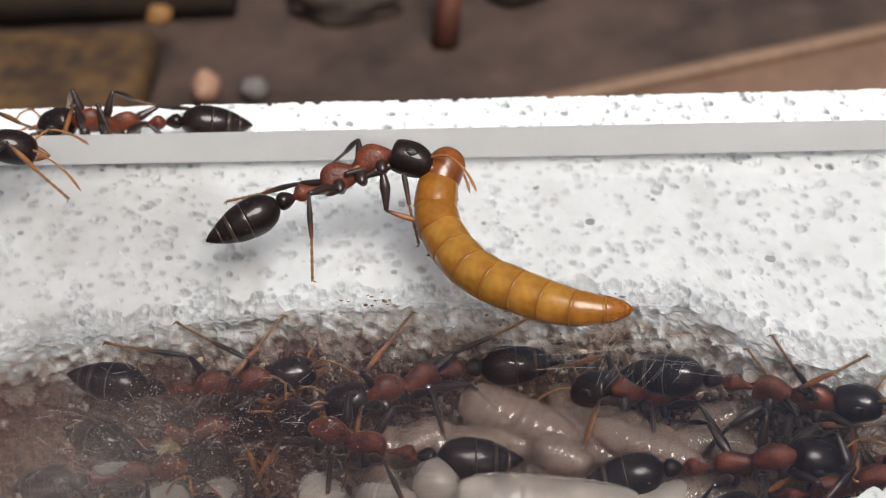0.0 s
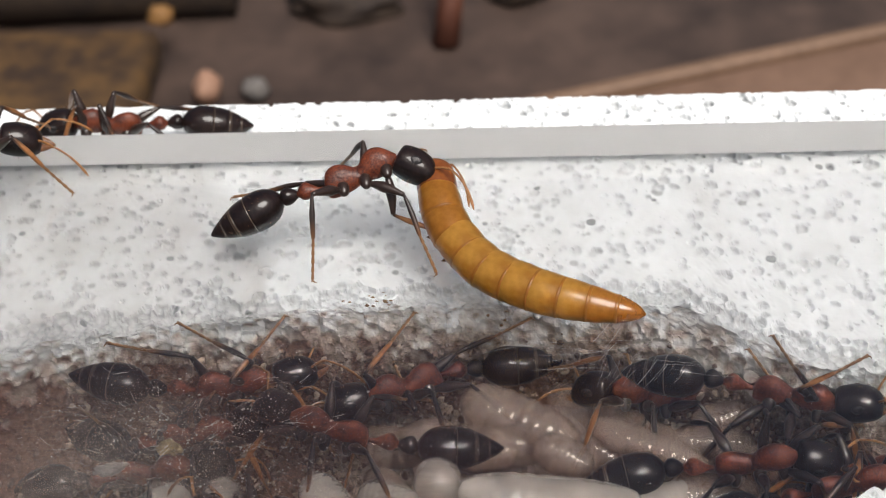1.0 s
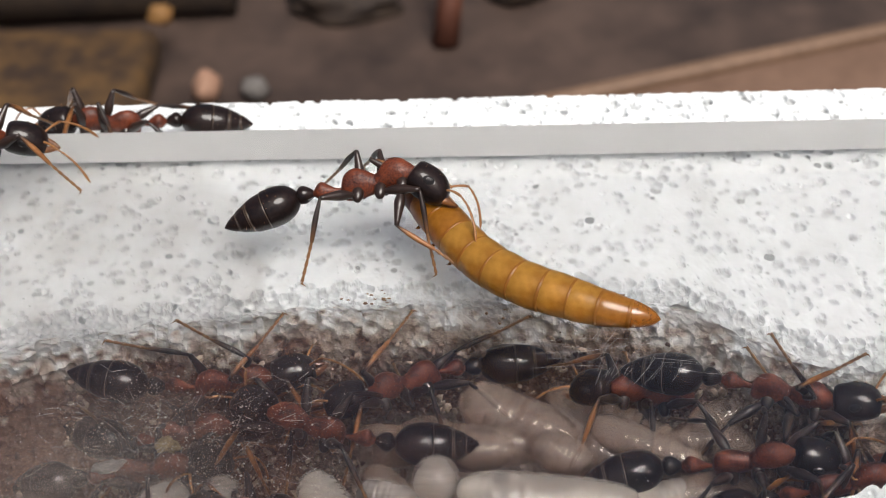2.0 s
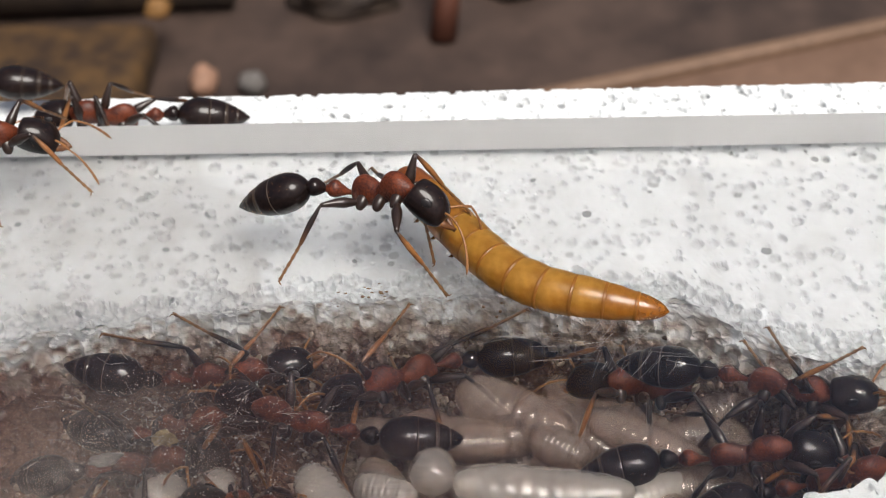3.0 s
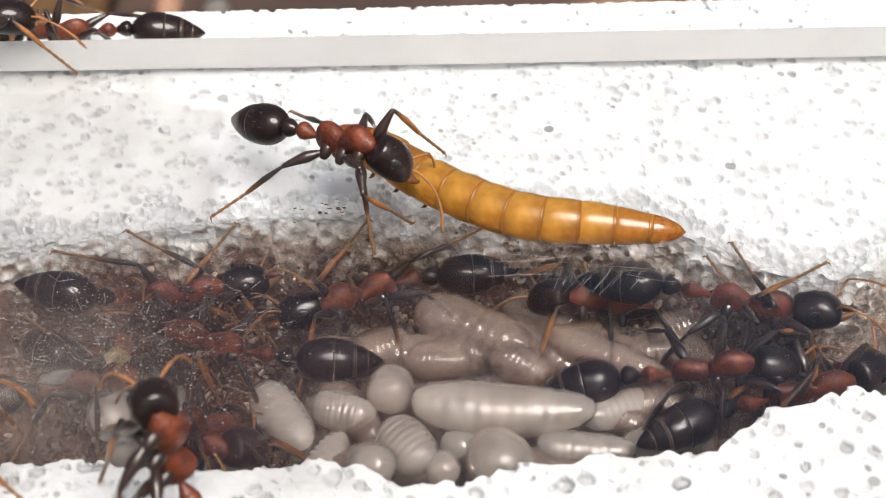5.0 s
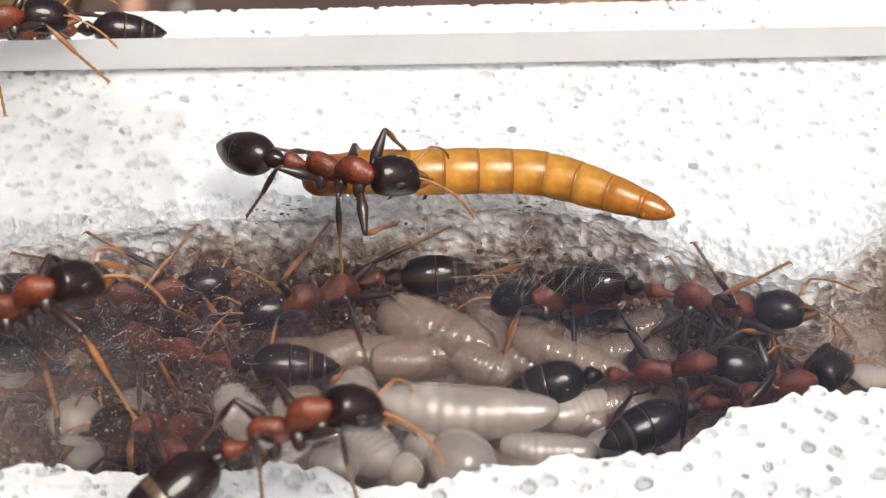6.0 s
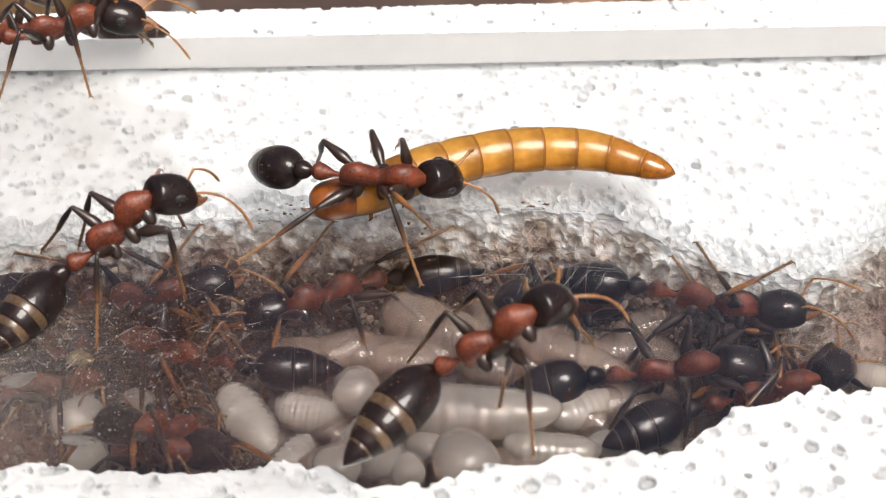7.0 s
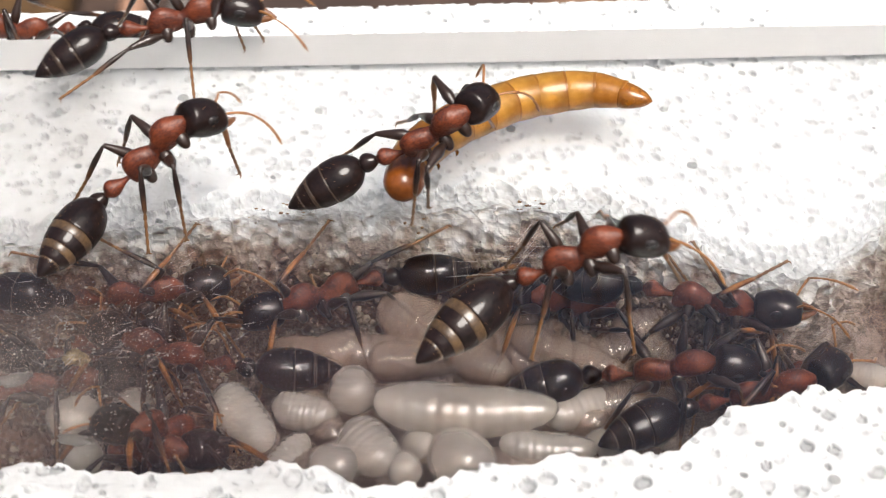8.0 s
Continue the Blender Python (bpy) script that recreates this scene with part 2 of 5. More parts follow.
west, south, patch, lines, lip, total = (t.nodes.new("ShaderNodeMapRange") for _ in range(6))
for n, a, b, c, d_ in ((west, 0.006, -0.012, 0.10, 1.0), (south, 0.003, -0.001, 0.0, 1.0), (patch, 0.3, 0.7, 0.1, 0.6), (lines, 0.45, 0.72, 0.6, 1.5), (lip, -0.0092, -0.0104, 1.0, 0.0), (total, 0, 1, 0.002, 0.40)):
    for i, v in enumerate((a, b, c, d_)):
        n.inputs[i + 1].default_value = v
m1, m2, m3, m4 = (t.nodes.new("ShaderNodeMath") for _ in range(4))
for n in (m1, m2, m3, m4):
    n.operation = "MULTIPLY"
mixs = t.nodes.new("ShaderNodeMixShader")
L = t.links.new
L(tc.outputs["Object"], sep.inputs[0])
L(tc.outputs["Object"], smear.inputs["Vector"])
L(tc.outputs["Object"], stretch.inputs["Vector"])
L(stretch.outputs[0], streak.inputs["Vector"])
L(tc.outputs["Object"], corner.inputs[0])
L(corner.outputs["Value"], pale_end.inputs[0])
L(pale_end.outputs[0], shade.inputs["Factor"])
L(shade.outputs["Result"], film.inputs["Color"])
L(sep.outputs[0], west.inputs[0])
L(sep.outputs[1], south.inputs[0])
L(smear.outputs[0], patch.inputs[0])
L(streak.outputs[0], lines.inputs[0])
L(west.outputs[0], m1.inputs[0])
L(south.outputs[0], m1.inputs[1])
L(m1.outputs[0], m2.inputs[0])
L(patch.outputs[0], m2.inputs[1])
L(m2.outputs[0], m3.inputs[0])
L(lines.outputs[0], m3.inputs[1])
L(sep.outputs[1], lip.inputs[0])
L(m3.outputs[0], m4.inputs[0])
L(lip.outputs[0], m4.inputs[1])
L(m4.outputs[0], total.inputs[0])
L(total.outputs[0], mixs.inputs[0])
L(gb.outputs[0], mixs.inputs[1])
L(film.outputs[0], mixs.inputs[2])
L(mixs.outputs[0], t.nodes["Material Output"].inputs[0])
frosted = mat("sawn_acrylic", (0.97, 0.97, 0.955), 0.6, (0.91, 0.91, 0.895), 300, 0.3, 3000)
t = frosted.node_tree
glow = t.nodes.new("ShaderNodeBsdfTranslucent")
glow.inputs["Color"].default_value = (0.96, 0.96, 0.93, 1)
mixs = t.nodes.new("ShaderNodeMixShader")
mixs.inputs[0].default_value = 0.06
fb = t.nodes["Principled BSDF"]      # dull white on the saw marks
fb.inputs["Transmission Weight"].default_value, fb.inputs["IOR"].default_value, fb.inputs["Roughness"].default_value = 0.0, 1.49, 0.6
t.links.new(t.nodes["Principled BSDF"].outputs[0], mixs.inputs[1])
t.links.new(glow.outputs[0], mixs.inputs[2])
t.links.new(mixs.outputs[0], t.nodes["Material Output"].inputs[0])


# ---- mesh helpers (millimetres in, metres out) ----
def part(name, bm, material, parent=None, label=""):
    me = bm if isinstance(bm, bpy.types.Mesh) else bpy.data.meshes.new(name)
    if me is not bm:
        for v in bm.verts:
            v.co *= MM
        for f in bm.faces:
            f.smooth = True
        bm.to_mesh(me)
        bm.free()
        me.materials.append(material)
    ob = new(name, me)
    if parent:
        ob.parent = parent
    return tagged(ob, label) if label else ob


def loft(profile, rings=18, sides=16, bend=None):
    """A smooth closed body along x. profile: rows of x, half width, half height, height of the middle."""
    p = np.array(profile, float)
    s = np.linspace(0, len(p) - 1, rings)
    bm = bmesh.new()
    loops = []
    for u in s:
        i = min(int(u), len(p) - 2)
        f = u - i
        a, b = p[max(i - 1, 0)], p[min(i + 2, len(p) - 1)]
        q = 0.5 * ((2 * p[i]) + (p[i + 1] - a) * f + (2 * a - 5 * p[i] + 4 * p[i + 1] - b) * f * f + (3 * p[i] - a - 3 * p[i + 1] + b) * f ** 3)
        ry, rz = max(q[1], 0.004), max(q[2], 0.004)
        loop = []
        for k in range(sides):
            w = 2 * math.pi * k / sides
            c = Vector((q[0], ry * math.cos(w), q[3] + rz * math.sin(w)))
            loop.append(bm.verts.new(bend(c) if bend else c))
        loops.append(loop)
    for a, b in zip(loops, loops[1:]):
        for k in range(sides):
            bm.faces.new((a[k], a[(k + 1) % sides], b[(k + 1) % sides], b[k]))
    bm.faces.new(loops[0][::-1])
    bm.faces.new(loops[-1])
    bmesh.ops.recalc_face_normals(bm, faces=bm.faces)
    return bm


def tube(points, radii, sides=8):
    """A tapered round bar through points."""
    bm = bmesh.new()
    loops = []
    pts = [Vector(p) for p in points]
    for i, c in enumerate(pts):
        d = (pts[min(i + 1, len(pts) - 1)] - pts[max(i - 1, 0)]).normalized()
        n = d.cross(Vector((0.13, 0.31, 0.94))).normalized()
        w = d.cross(n)
        loops.append([bm.verts.new(c + (n * math.cos(2 * math.pi * k / sides) + w * math.sin(2 * math.pi * k / sides)) * radii[i]) for k in range(sides)])
    for a, b in zip(loops, loops[1:]):
        for k in range(sides):
            bm.faces.new((a[k], a[(k + 1) % sides], b[(k + 1) % sides], b[k]))
    bm.faces.new(loops[0][::-1])
    bm.faces.new(loops[-1])
    bmesh.ops.recalc_face_normals(bm, faces=bm.faces)
    return bm


def ball(c, r, sub=3, rough=0.0, seed=0):
    bm = bmesh.new()
    bmesh.ops.create_icosphere(bm, subdivisions=sub, radius=1)
    for v in bm.verts:
        k = 1 + rough * noise.noise(v.co * 1.7 + Vector((seed, 0, 0))) + 0.5 * rough * noise.noise(v.co * 4 + Vector((seed, 5, 0)))
        v.co = Vector((c[0] + v.co.x * r[0] * k, c[1] + v.co.y * r[1] * k, c[2] + v.co.z * r[2] * k))
    return bm


def join(*bms):
    out = bmesh.new()
    for b in bms:
        me = bpy.data.meshes.new("tmp")
        b.to_mesh(me)
        b.free()
        out.from_mesh(me)
        bpy.data.meshes.remove(me)
    return out


def slab(x0, x1, y0, y1, z0, z1, slope=0.0, round_=0.0):
    """A block whose far side runs at a slope."""
    bm = bmesh.new()
    bmesh.ops.create_cube(bm, size=1)
    for v in bm.verts:
        x = x0 if v.co.x < 0 else x1
        v.co = Vector((x, y0 if v.co.y < 0 else y1 + slope * x, z0 if v.co.z < 0 else z1))
    if round_:
        bmesh.ops.bevel(bm, geom=list(bm.edges), offset=round_, segments=3, affect="EDGES", profile=0.5)
    return bm


# ---- structure: the nest block, one sheet folded over the chamber, pitted with pores ----
STEP = 0.09
XS = np.arange(-36, 34.01, STEP)
nx = len(XS)
BACK = [(-40, 2.5), (-30, 3.5), (-25, 4.9), (-18, 6.4), (-13.8, 7.2), (-8.1, 7.8), (-2.4, 8.2), (4.8, 8.3), (8.6, 7.7), (11.2, 5.9), (14.0, 4.0), (16.9, 3.2), (19.5, 4.1), (22.2, 6.7), (26, 8.5), (40, 9.5)]
FRONT = [(-40, -8.1), (-16.7, -8.3), (-12.3, -8.6), (-8.2, -8.1), (-5.5, -8.2), (-3.5, -9.1), (-1.6, -8.8), (0.4, -8.7), (1.9, -8.0), (5.3, -7.8), (7.8, -7.6), (10.3, -7.3), (13.0, -5.3), (15.7, -4.2), (18.3, -3.8), (40, -3.0)]
rng = np.random.default_rng(4)


def wobble(size, gain, step=STEP, n=nx):
    """Smooth random values along a line."""
    k = rng.normal(0, gain, int(n * step / size) + 3)
    return np.interp(np.arange(n) * step / size, np.arange(len(k)), k)


def clouds(rows, cols, size):
    """Smooth random values over a sheet."""
    k = rng.normal(0, 1, (rows // size + 3, cols // size + 3))
    r, c = np.arange(rows) / size, np.arange(cols) / size
    i, j = r.astype(int), c.astype(int)
    u, v = (r - i)[:, None], (c - j)[None]
    u, v = u * u * (3 - 2 * u), v * v * (3 - 2 * v)
    g = lambda a, b: k[np.ix_(i + a, j + b)]
    return (g(0, 0) * (1 - v) + g(0, 1) * v) * (1 - u) + (g(1, 0) * (1 - v) + g(1, 1) * v) * u


back, front = np.interp(XS, *zip(*BACK)), np.interp(XS, *zip(*FRONT))
ragged_back, ragged_front = wobble(1.1, 0.16) + wobble(0.4, 0.08), wobble(1.3, 0.18) + wobble(0.4, 0.10)
edge = 28.3 + 0.035 * XS
depth = np.interp(XS, [-40, 15, 18.5, 20.5, 23, 40], [FLOOR, FLOOR, -4.2, -2.8, -4.8, -5])
SLOPE = np.interp(XS, [-40, 12, 16, 40], [3.0, 3.0, 2.0, 2.0])
sheet_y, sheet_z, zone = [], [], []
for f in np.linspace(0, 1, 220)[:-1]:
    sheet_y.append(edge + (back + ragged_back - edge) * f)
    sheet_z.append(0 * XS)
    zone.append(0.0)
for f in np.linspace(0, 1, 76)[:-1]:
    sheet_y.append(back + ragged_back * (1 - f) ** 3 - SLOPE * (0.8 * f + 0.2 * f * f))
    sheet_z.append(depth * (0.3 * f + 0.7 * f * f * (3 - 2 * f)))
    zone.append(f)
for f in np.linspace(0, 1, 64)[:-1]:
    sheet_y.append((back - SLOPE) * (1 - f) + (front + 0.5) * f)
    sheet_z.append(depth)
    zone.append(2.0)
for f in np.linspace(0, 1, 56)[:-1]:
    sheet_y.append(front + ragged_front * f ** 3 + 0.5 * (1 - f))
    sheet_z.append(depth * (1 - f))
    zone.append(1.0 - f)
for f in np.linspace(0, 1, 140):
    sheet_y.append(front + ragged_front * (1 - f) + (-22 - front) * f)
    sheet_z.append(0 * XS)
    zone.append(0.0)
Y, Z, zone = np.array(sheet_y), np.array(sheet_z), np.array(zone)
ny = len(Y)
Y[0] -= np.abs(wobble(0.5, 0.10))
X = np.repeat(XS[None], ny, 0)
inside = (zone > 0)[:, None]
BASE = np.stack([X, Y, Z], -1)
du, dv = np.gradient(BASE, axis=1), np.gradient(BASE, axis=0)
normal = np.cross(dv, du)
normal /= np.linalg.norm(normal, axis=-1, keepdims=True)
D, G = np.zeros((ny, nx)), np.zeros((ny, nx))


def pores(count, rows, low, high, power, deep, pore_shade=0.0):
    """Spherical pits, flattened at random, in some rows of the sheet; some have grey shade painted in."""
    for _ in range(count):
        j, i = rng.integers(rows[0], rows[1]), rng.integers(0, nx)
        r = low + (high - low) * rng.random() ** power
        w = int(r * 1.5 / 0.075) + 1
        j0, j1, i0, i1 = max(j - w, 0), min(j + w + 1, ny), max(i - w, 0), min(i + w + 1, nx)
        d = BASE[j0:j1, i0:i1] - BASE[j, i]
        turn = rng.uniform(0, 3.1)
        along = d[..., 0] * math.cos(turn) + (d[..., 1] + d[..., 2]) * math.sin(turn)
        q = 1 - ((d ** 2).sum(-1) + rng.uniform(-0.45, 0.9) * along ** 2) / r ** 2 + rng.normal(0, 0.05, along.shape)
        D[j0:j1, i0:i1] = np.minimum(D[j0:j1, i0:i1], -deep * r * np.clip(q, 0, 1) ** 0.36)
        # shade painted into the pit's colour, darkest round its rim
        if pore_shade:
            G[j0:j1, i0:i1] = np.maximum(G[j0:j1, i0:i1], pore_shade * rng.uniform(0.3, 1.0) * (q > 0.05) * np.where(q < 0.5, 1.0, 0.55))


W0, W1, F1 = 219, 294, 357
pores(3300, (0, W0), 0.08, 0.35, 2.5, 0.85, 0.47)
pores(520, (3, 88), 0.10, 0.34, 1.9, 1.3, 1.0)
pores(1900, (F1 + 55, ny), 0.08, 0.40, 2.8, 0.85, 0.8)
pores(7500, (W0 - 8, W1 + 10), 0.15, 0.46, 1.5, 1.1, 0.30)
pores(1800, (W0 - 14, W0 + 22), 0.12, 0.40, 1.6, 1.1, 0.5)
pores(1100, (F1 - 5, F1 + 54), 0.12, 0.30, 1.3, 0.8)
pores(1200, (W1, F1), 0.15, 0.45, 1.2, 0.8)
D += clouds(ny, nx, 2) * np.where(inside, 0.03, 0.012) + clouds(ny, nx, 14) * np.where(inside, 0.14, 0.01)
P = BASE + normal * D[..., None]
P[..., 2] = np.minimum(P[..., 2], 0.03)
idx = np.arange(nx * ny).reshape(ny, nx)
quads = np.stack([idx[:-1, :-1], idx[1:, :-1], idx[1:, 1:], idx[:-1, 1:]], -1).reshape(-1, 4)
verts = P.reshape(-1, 3)
rim = np.concatenate([idx[0, :-1], idx[:-1, -1], idx[-1, :0:-1], idx[:0:-1, 0]])
low = verts[rim].copy()
low[:, 2] = -26
k = np.arange(len(rim))
skirt = np.stack([rim, np.roll(rim, -1), len(verts) + (k + 1) % len(rim), len(verts) + k], -1)
me = bpy.data.meshes.new("concrete_block")
me.from_pydata((np.concatenate([verts, low]) * MM).tolist(), [], np.concatenate([quads, skirt]).tolist())
me.materials.append(concrete)
# soil, plus shade painted in: darker with depth and toward the left end
soil_shade = np.clip((zone[:, None] + 0.14 * clouds(ny, nx, 4) + 0.10 * clouds(ny, nx, 18) - 0.01) / 0.78, 0, 1) * np.interp(XS, [15.5, 19, 21, 23], [1, 0.68, 0.68, 0.9])[None]
soil_shade *= np.clip(zone[:, None] / 0.05, 0, 1) * np.interp(XS, [-15, -9], [1.4, 1.0])[None]
soil_shade = np.clip(soil_shade, 0, 1)
soil_shade *= np.where(zone[:, None] == 2, np.interp(XS, [-12, -7, 11, 15], [1, 0.62, 0.62, 1])[None], 1)      # paler under the brood
me.attributes.new("soil", "FLOAT", "POINT").data.foreach_set("value", np.concatenate([soil_shade.ravel(), np.zeros(len(low))]).astype(np.float32))
moist = np.clip((20.3 - Y) / 0.4, 0, 1) * np.where(np.arange(ny)[:, None] < F1, 0.03, 0.0) + 0.07 * clouds(ny, nx, 30) + 0.05 * clouds(ny, nx, 9)
patch_edge = -12.6 - 0.38 * (Y - 8.5) + 0.9 * clouds(ny, nx, 22) - X
moist += 0.42 * np.clip(patch_edge / 1.3, 0, 1) * np.clip((20.3 - Y) / 0.4, 0, 1) * (np.arange(ny)[:, None] < F1)
me.attributes.new("damp", "FLOAT", "POINT").data.foreach_set("value", np.concatenate([np.clip(moist, 0, 1).ravel(), np.zeros(len(low))]).astype(np.float32))
me.attributes.new("pore_shade", "FLOAT", "POINT").data.foreach_set("value", np.concatenate([G.ravel(), np.zeros(len(low))]).astype(np.float32))
me.polygons.foreach_set("use_smooth", np.zeros(len(quads) + len(skirt), dtype=bool))
block = tagged(new("concrete_block", me), "white porous aerated concrete nest block with a soiled, shade-painted carved brood chamber", "nest block", kind="structure")
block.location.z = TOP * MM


def ground_at(x, y):
    """The height of the concrete at a place."""
    i = int(np.clip((x + 36) / STEP, 0, nx - 1))
    return TOP + float(np.interp(y, Y[::-1, i], Z[::-1, i]))


# the cover plate: clear, with a sawn, frosted far edge
bm = slab(-48, 48, -40, 20.1, TOP + 0.06, GLASS, 0.028)
bmesh.ops.bisect_plane(bm, geom=bm.verts[:] + bm.edges[:] + bm.faces[:], plane_co=(0, 0, 0.15), plane_no=(0, 0, 1))
for f in bm.faces:
    f.material_index = 1 if f.calc_center_median().y > 15 else 0
for v in bm.verts:
    if v.co.y > 10:      # the sawn edge gets an added notch, shaped to catch more light
        v.co.y -= 1.0 if abs(v.co.z - 0.15) < 0.01 else -0.2 if v.co.z < 0 else 0.0
plate = part("cover_plate", bm, acrylic)
plate.data.materials.append(frosted)
for f in plate.data.polygons:
    f.use_smooth = False
tagged(plate, "clear smeared acrylic cover plate with a frosted sawn edge", "cover plate", kind="structure")

scratch_m = mat("scratch", (0.52, 0.50, 0.48), 0.4, (0.26, 0.25, 0.24), 2000)
rs = random.Random(21)


def scratch(x, y, length, turn, bow):
    """A fine curved scratch in the plate's top."""
    pts = [Vector((length * (u - 0.5), bow * (1 - (2 * u - 1) ** 2), 0)) for u in np.linspace(0, 1, 9)]
    m = Matrix.Rotation(radians(turn), 4, "Z")
    wide = rs.uniform(0.003, 0.008)
    part("scratch", tube([m @ p + Vector((x, y, GLASS)) for p in pts], [0.003] + [wide] * 7 + [0.003], 5), scratch_m, plate)


for _ in range(34):      # a brushed patch above the brood
    scratch(rs.uniform(3.5, 8), rs.uniform(0.5, 4.5), rs.uniform(0.6, 2.2), rs.uniform(48, 72), rs.uniform(-0.06, 0.06))
for _ in range(120):      # rays round the dull corner
    a, r = rs.uniform(-30, 210), rs.uniform(0.8, 7.5)
    scratch(-15.5 + r * math.cos(radians(a)), -3.6 + r * math.sin(radians(a)), rs.uniform(0.3, 1.0), a + rs.gauss(0, 30), rs.uniform(-0.05, 0.05))
for _ in range(16):      # long wiping marks above the chamber's back wall
    scratch(rs.uniform(-1, 13), rs.uniform(0.6, 4.2), rs.uniform(1.5, 6.0), rs.uniform(-8, 9), rs.uniform(-0.3, 0.3))
for x, y, n, turn, bow in ((3.0, 2.4, 11, 3, 0.7), (6.5, 3.2, 8, -4, 0.5), (0.6, 4.6, 6, 6, 0.3), (2.4, 5.0, 4, 2, 0.2), (9.0, 1.0, 5, -12, 0.3)):
    scratch(x, y, n, turn, bow)

# ---- the distance behind the block ----
ground = tagged(part("ground", slab(-650, 650, -600, 700, -106, -102), bark), "mauve-brown bark-covered ground behind the nest", "ground", kind="structure")


def distant(name, bm, material, label, category):
    return tagged(part(name, bm, material), label, category)


distant("wood_slab", slab(-240, -63, 132, 178, -102, -94, 0.03, 3), ochre, "ochre-brown wooden slab lying on bark", "wood")
# a dark bar added to paint the shadowed gap behind the slab
distant("gap_shade", tube([(-240, 186, -96), (-120, 190, -94), (-52, 194, -97)], [8, 9, 6], 14), dark_wood, "dark brown bar put in for the shadowed gap behind the slab", "log")
board = tagged(new("board"), "smooth brown board with a pale edge lying on bark", "board")
part("plank", slab(-60, 130, -12, 8, -102, -96, 0, 1.5), plank_m, board)
part("edge_strip", slab(-60, 130, 8.1, 11, -102, -95, 0, 0.9), plank_edge, board, "pale worn edge strip")
board.matrix_basis = pose(30 * MM, 153 * MM, 0, 0, 0, 19)
for c, r, m, w in (((-53.5, 164, -99.5), (2.4, 3.2, 2.8), pink_stone, "pale pink"), ((-45, 164, -100), (2.5, 2.2, 2.2), grey_stone, "pale grey"), ((-63, 177, -93), (2.4, 2.2, 1.8), gold_stone, "golden brown")):
    distant("pebble", ball(c, r, 3, 0.25, c[0]), m, f"small {w} rounded pebble on the ground", "pebble")
distant("twig", tube([(-12, 180, -102), (-11, 184, -94), (-12.5, 192, -88)], [2.6, 2.4, 2.0]), rust_m, "short rust-red twig standing in bark", "twig")
distant("bark_chip", ball((-32, 192, -100), (12, 5.5, 3.4), 3, 0.5, 3), dark_wood, "blackish flake of bark on the ground", "bark chip")
distant("bark_chip", ball((1, 196, -100), (5.5, 4, 3.4), 3, 0.5, 8), dark_wood, "small blackish flake of bark on the ground", "bark chip")


# ---- ants ----
K = 1.16                 # the ants' size against the drawing below
A, B = 1.95 * K, 3.85 * K        # femur; shin and foot together
HIPS = {k: tuple(c * K for c in v) for k, v in {"front": (2.85, 0.36, -0.42), "middle": (1.8, 0.4, -0.5), "hind": (0.75, 0.38, -0.42)}.items()}
HOMES = {k: tuple(c * K for c in v) for k, v in {"front": (5.9, 2.8), "middle": (1.5, 4.0), "hind": (-2.8, 3.6)}.items()}


def template(name, bm, material):
    me = bpy.data.meshes.new(name)
    for v in bm.verts:
        v.co *= MM * K
    for f in bm.faces:
        f.smooth = True
    bm.to_mesh(me)
    bm.free()
    me.materials.append(material)
    return me


def limb(length, r0, r1, r2, bow=0.0, n=9):
    u = np.linspace(0, 1, n)
    rad = np.interp(u, [0, 0.12, 0.45, 0.9, 1], [r0 * 0.75, r0, r1, r2, r2 * 0.8])
    return tube([(length * a, 0, bow * math.sin(math.pi * a)) for a in u], rad, 10)


def foot_mesh():
    pts = [(1.93, 0, 0)]
    rad = [0.07]
    for i in range(5):
        a = 1.93 + (i + 0.12) * 0.37
        pts += [(a, 0, 0.02 * i), (a + 0.31, 0, 0.02 * i + 0.02)]
        rad += [0.05, 0.085]
    claw = [tube([(3.78, 0, 0.1), (3.87, s * 0.08, 0.08), (3.93, s * 0.15, -0.04)], [0.04, 0.035, 0.012], 6) for s in (-1, 1)]
    return join(tube(pts, rad, 8), *claw)


def hairs(count, at, size, seed):
    """Short bristles that stand on a body; at(u, w) gives a place and a way."""
    r = random.Random(seed)
    bms = []
    for _ in range(count):
        p, d = at(r.random(), r.random() * 2 * math.pi)
        d = (d + Vector((r.uniform(-.3, .3), r.uniform(-.3, .3), r.uniform(-.3, .3)))).normalized()
        bms.append(tube([p, p + d * size * r.uniform(0.6, 1.2)], [0.012, 0.004], 3))
    return join(*bms)


def head_at(u, w):
    x = 0.3 + 1.8 * u
    r = float(np.interp(x, [0, 0.5, 1.2, 1.9, 2.2], [0.5, 0.84, 0.88, 0.6, 0.3]))
    n = Vector((0, math.cos(w), math.sin(w)))
    return Vector((x, 0, 0)) + n * r * 0.95, n


def gaster_at(u, w):
    x = 0.5 + 3.1 * u
    r = float(np.interp(x, [0, 0.6, 1.3, 2.6, 3.7], [0.3, 0.8, 0.92, 0.62, 0.08]))
    n = Vector((0.35, math.cos(w), math.sin(w)))
    return Vector((x, 0, 0)) + Vector((0, math.cos(w), math.sin(w))) * r * 0.96, n.normalized()


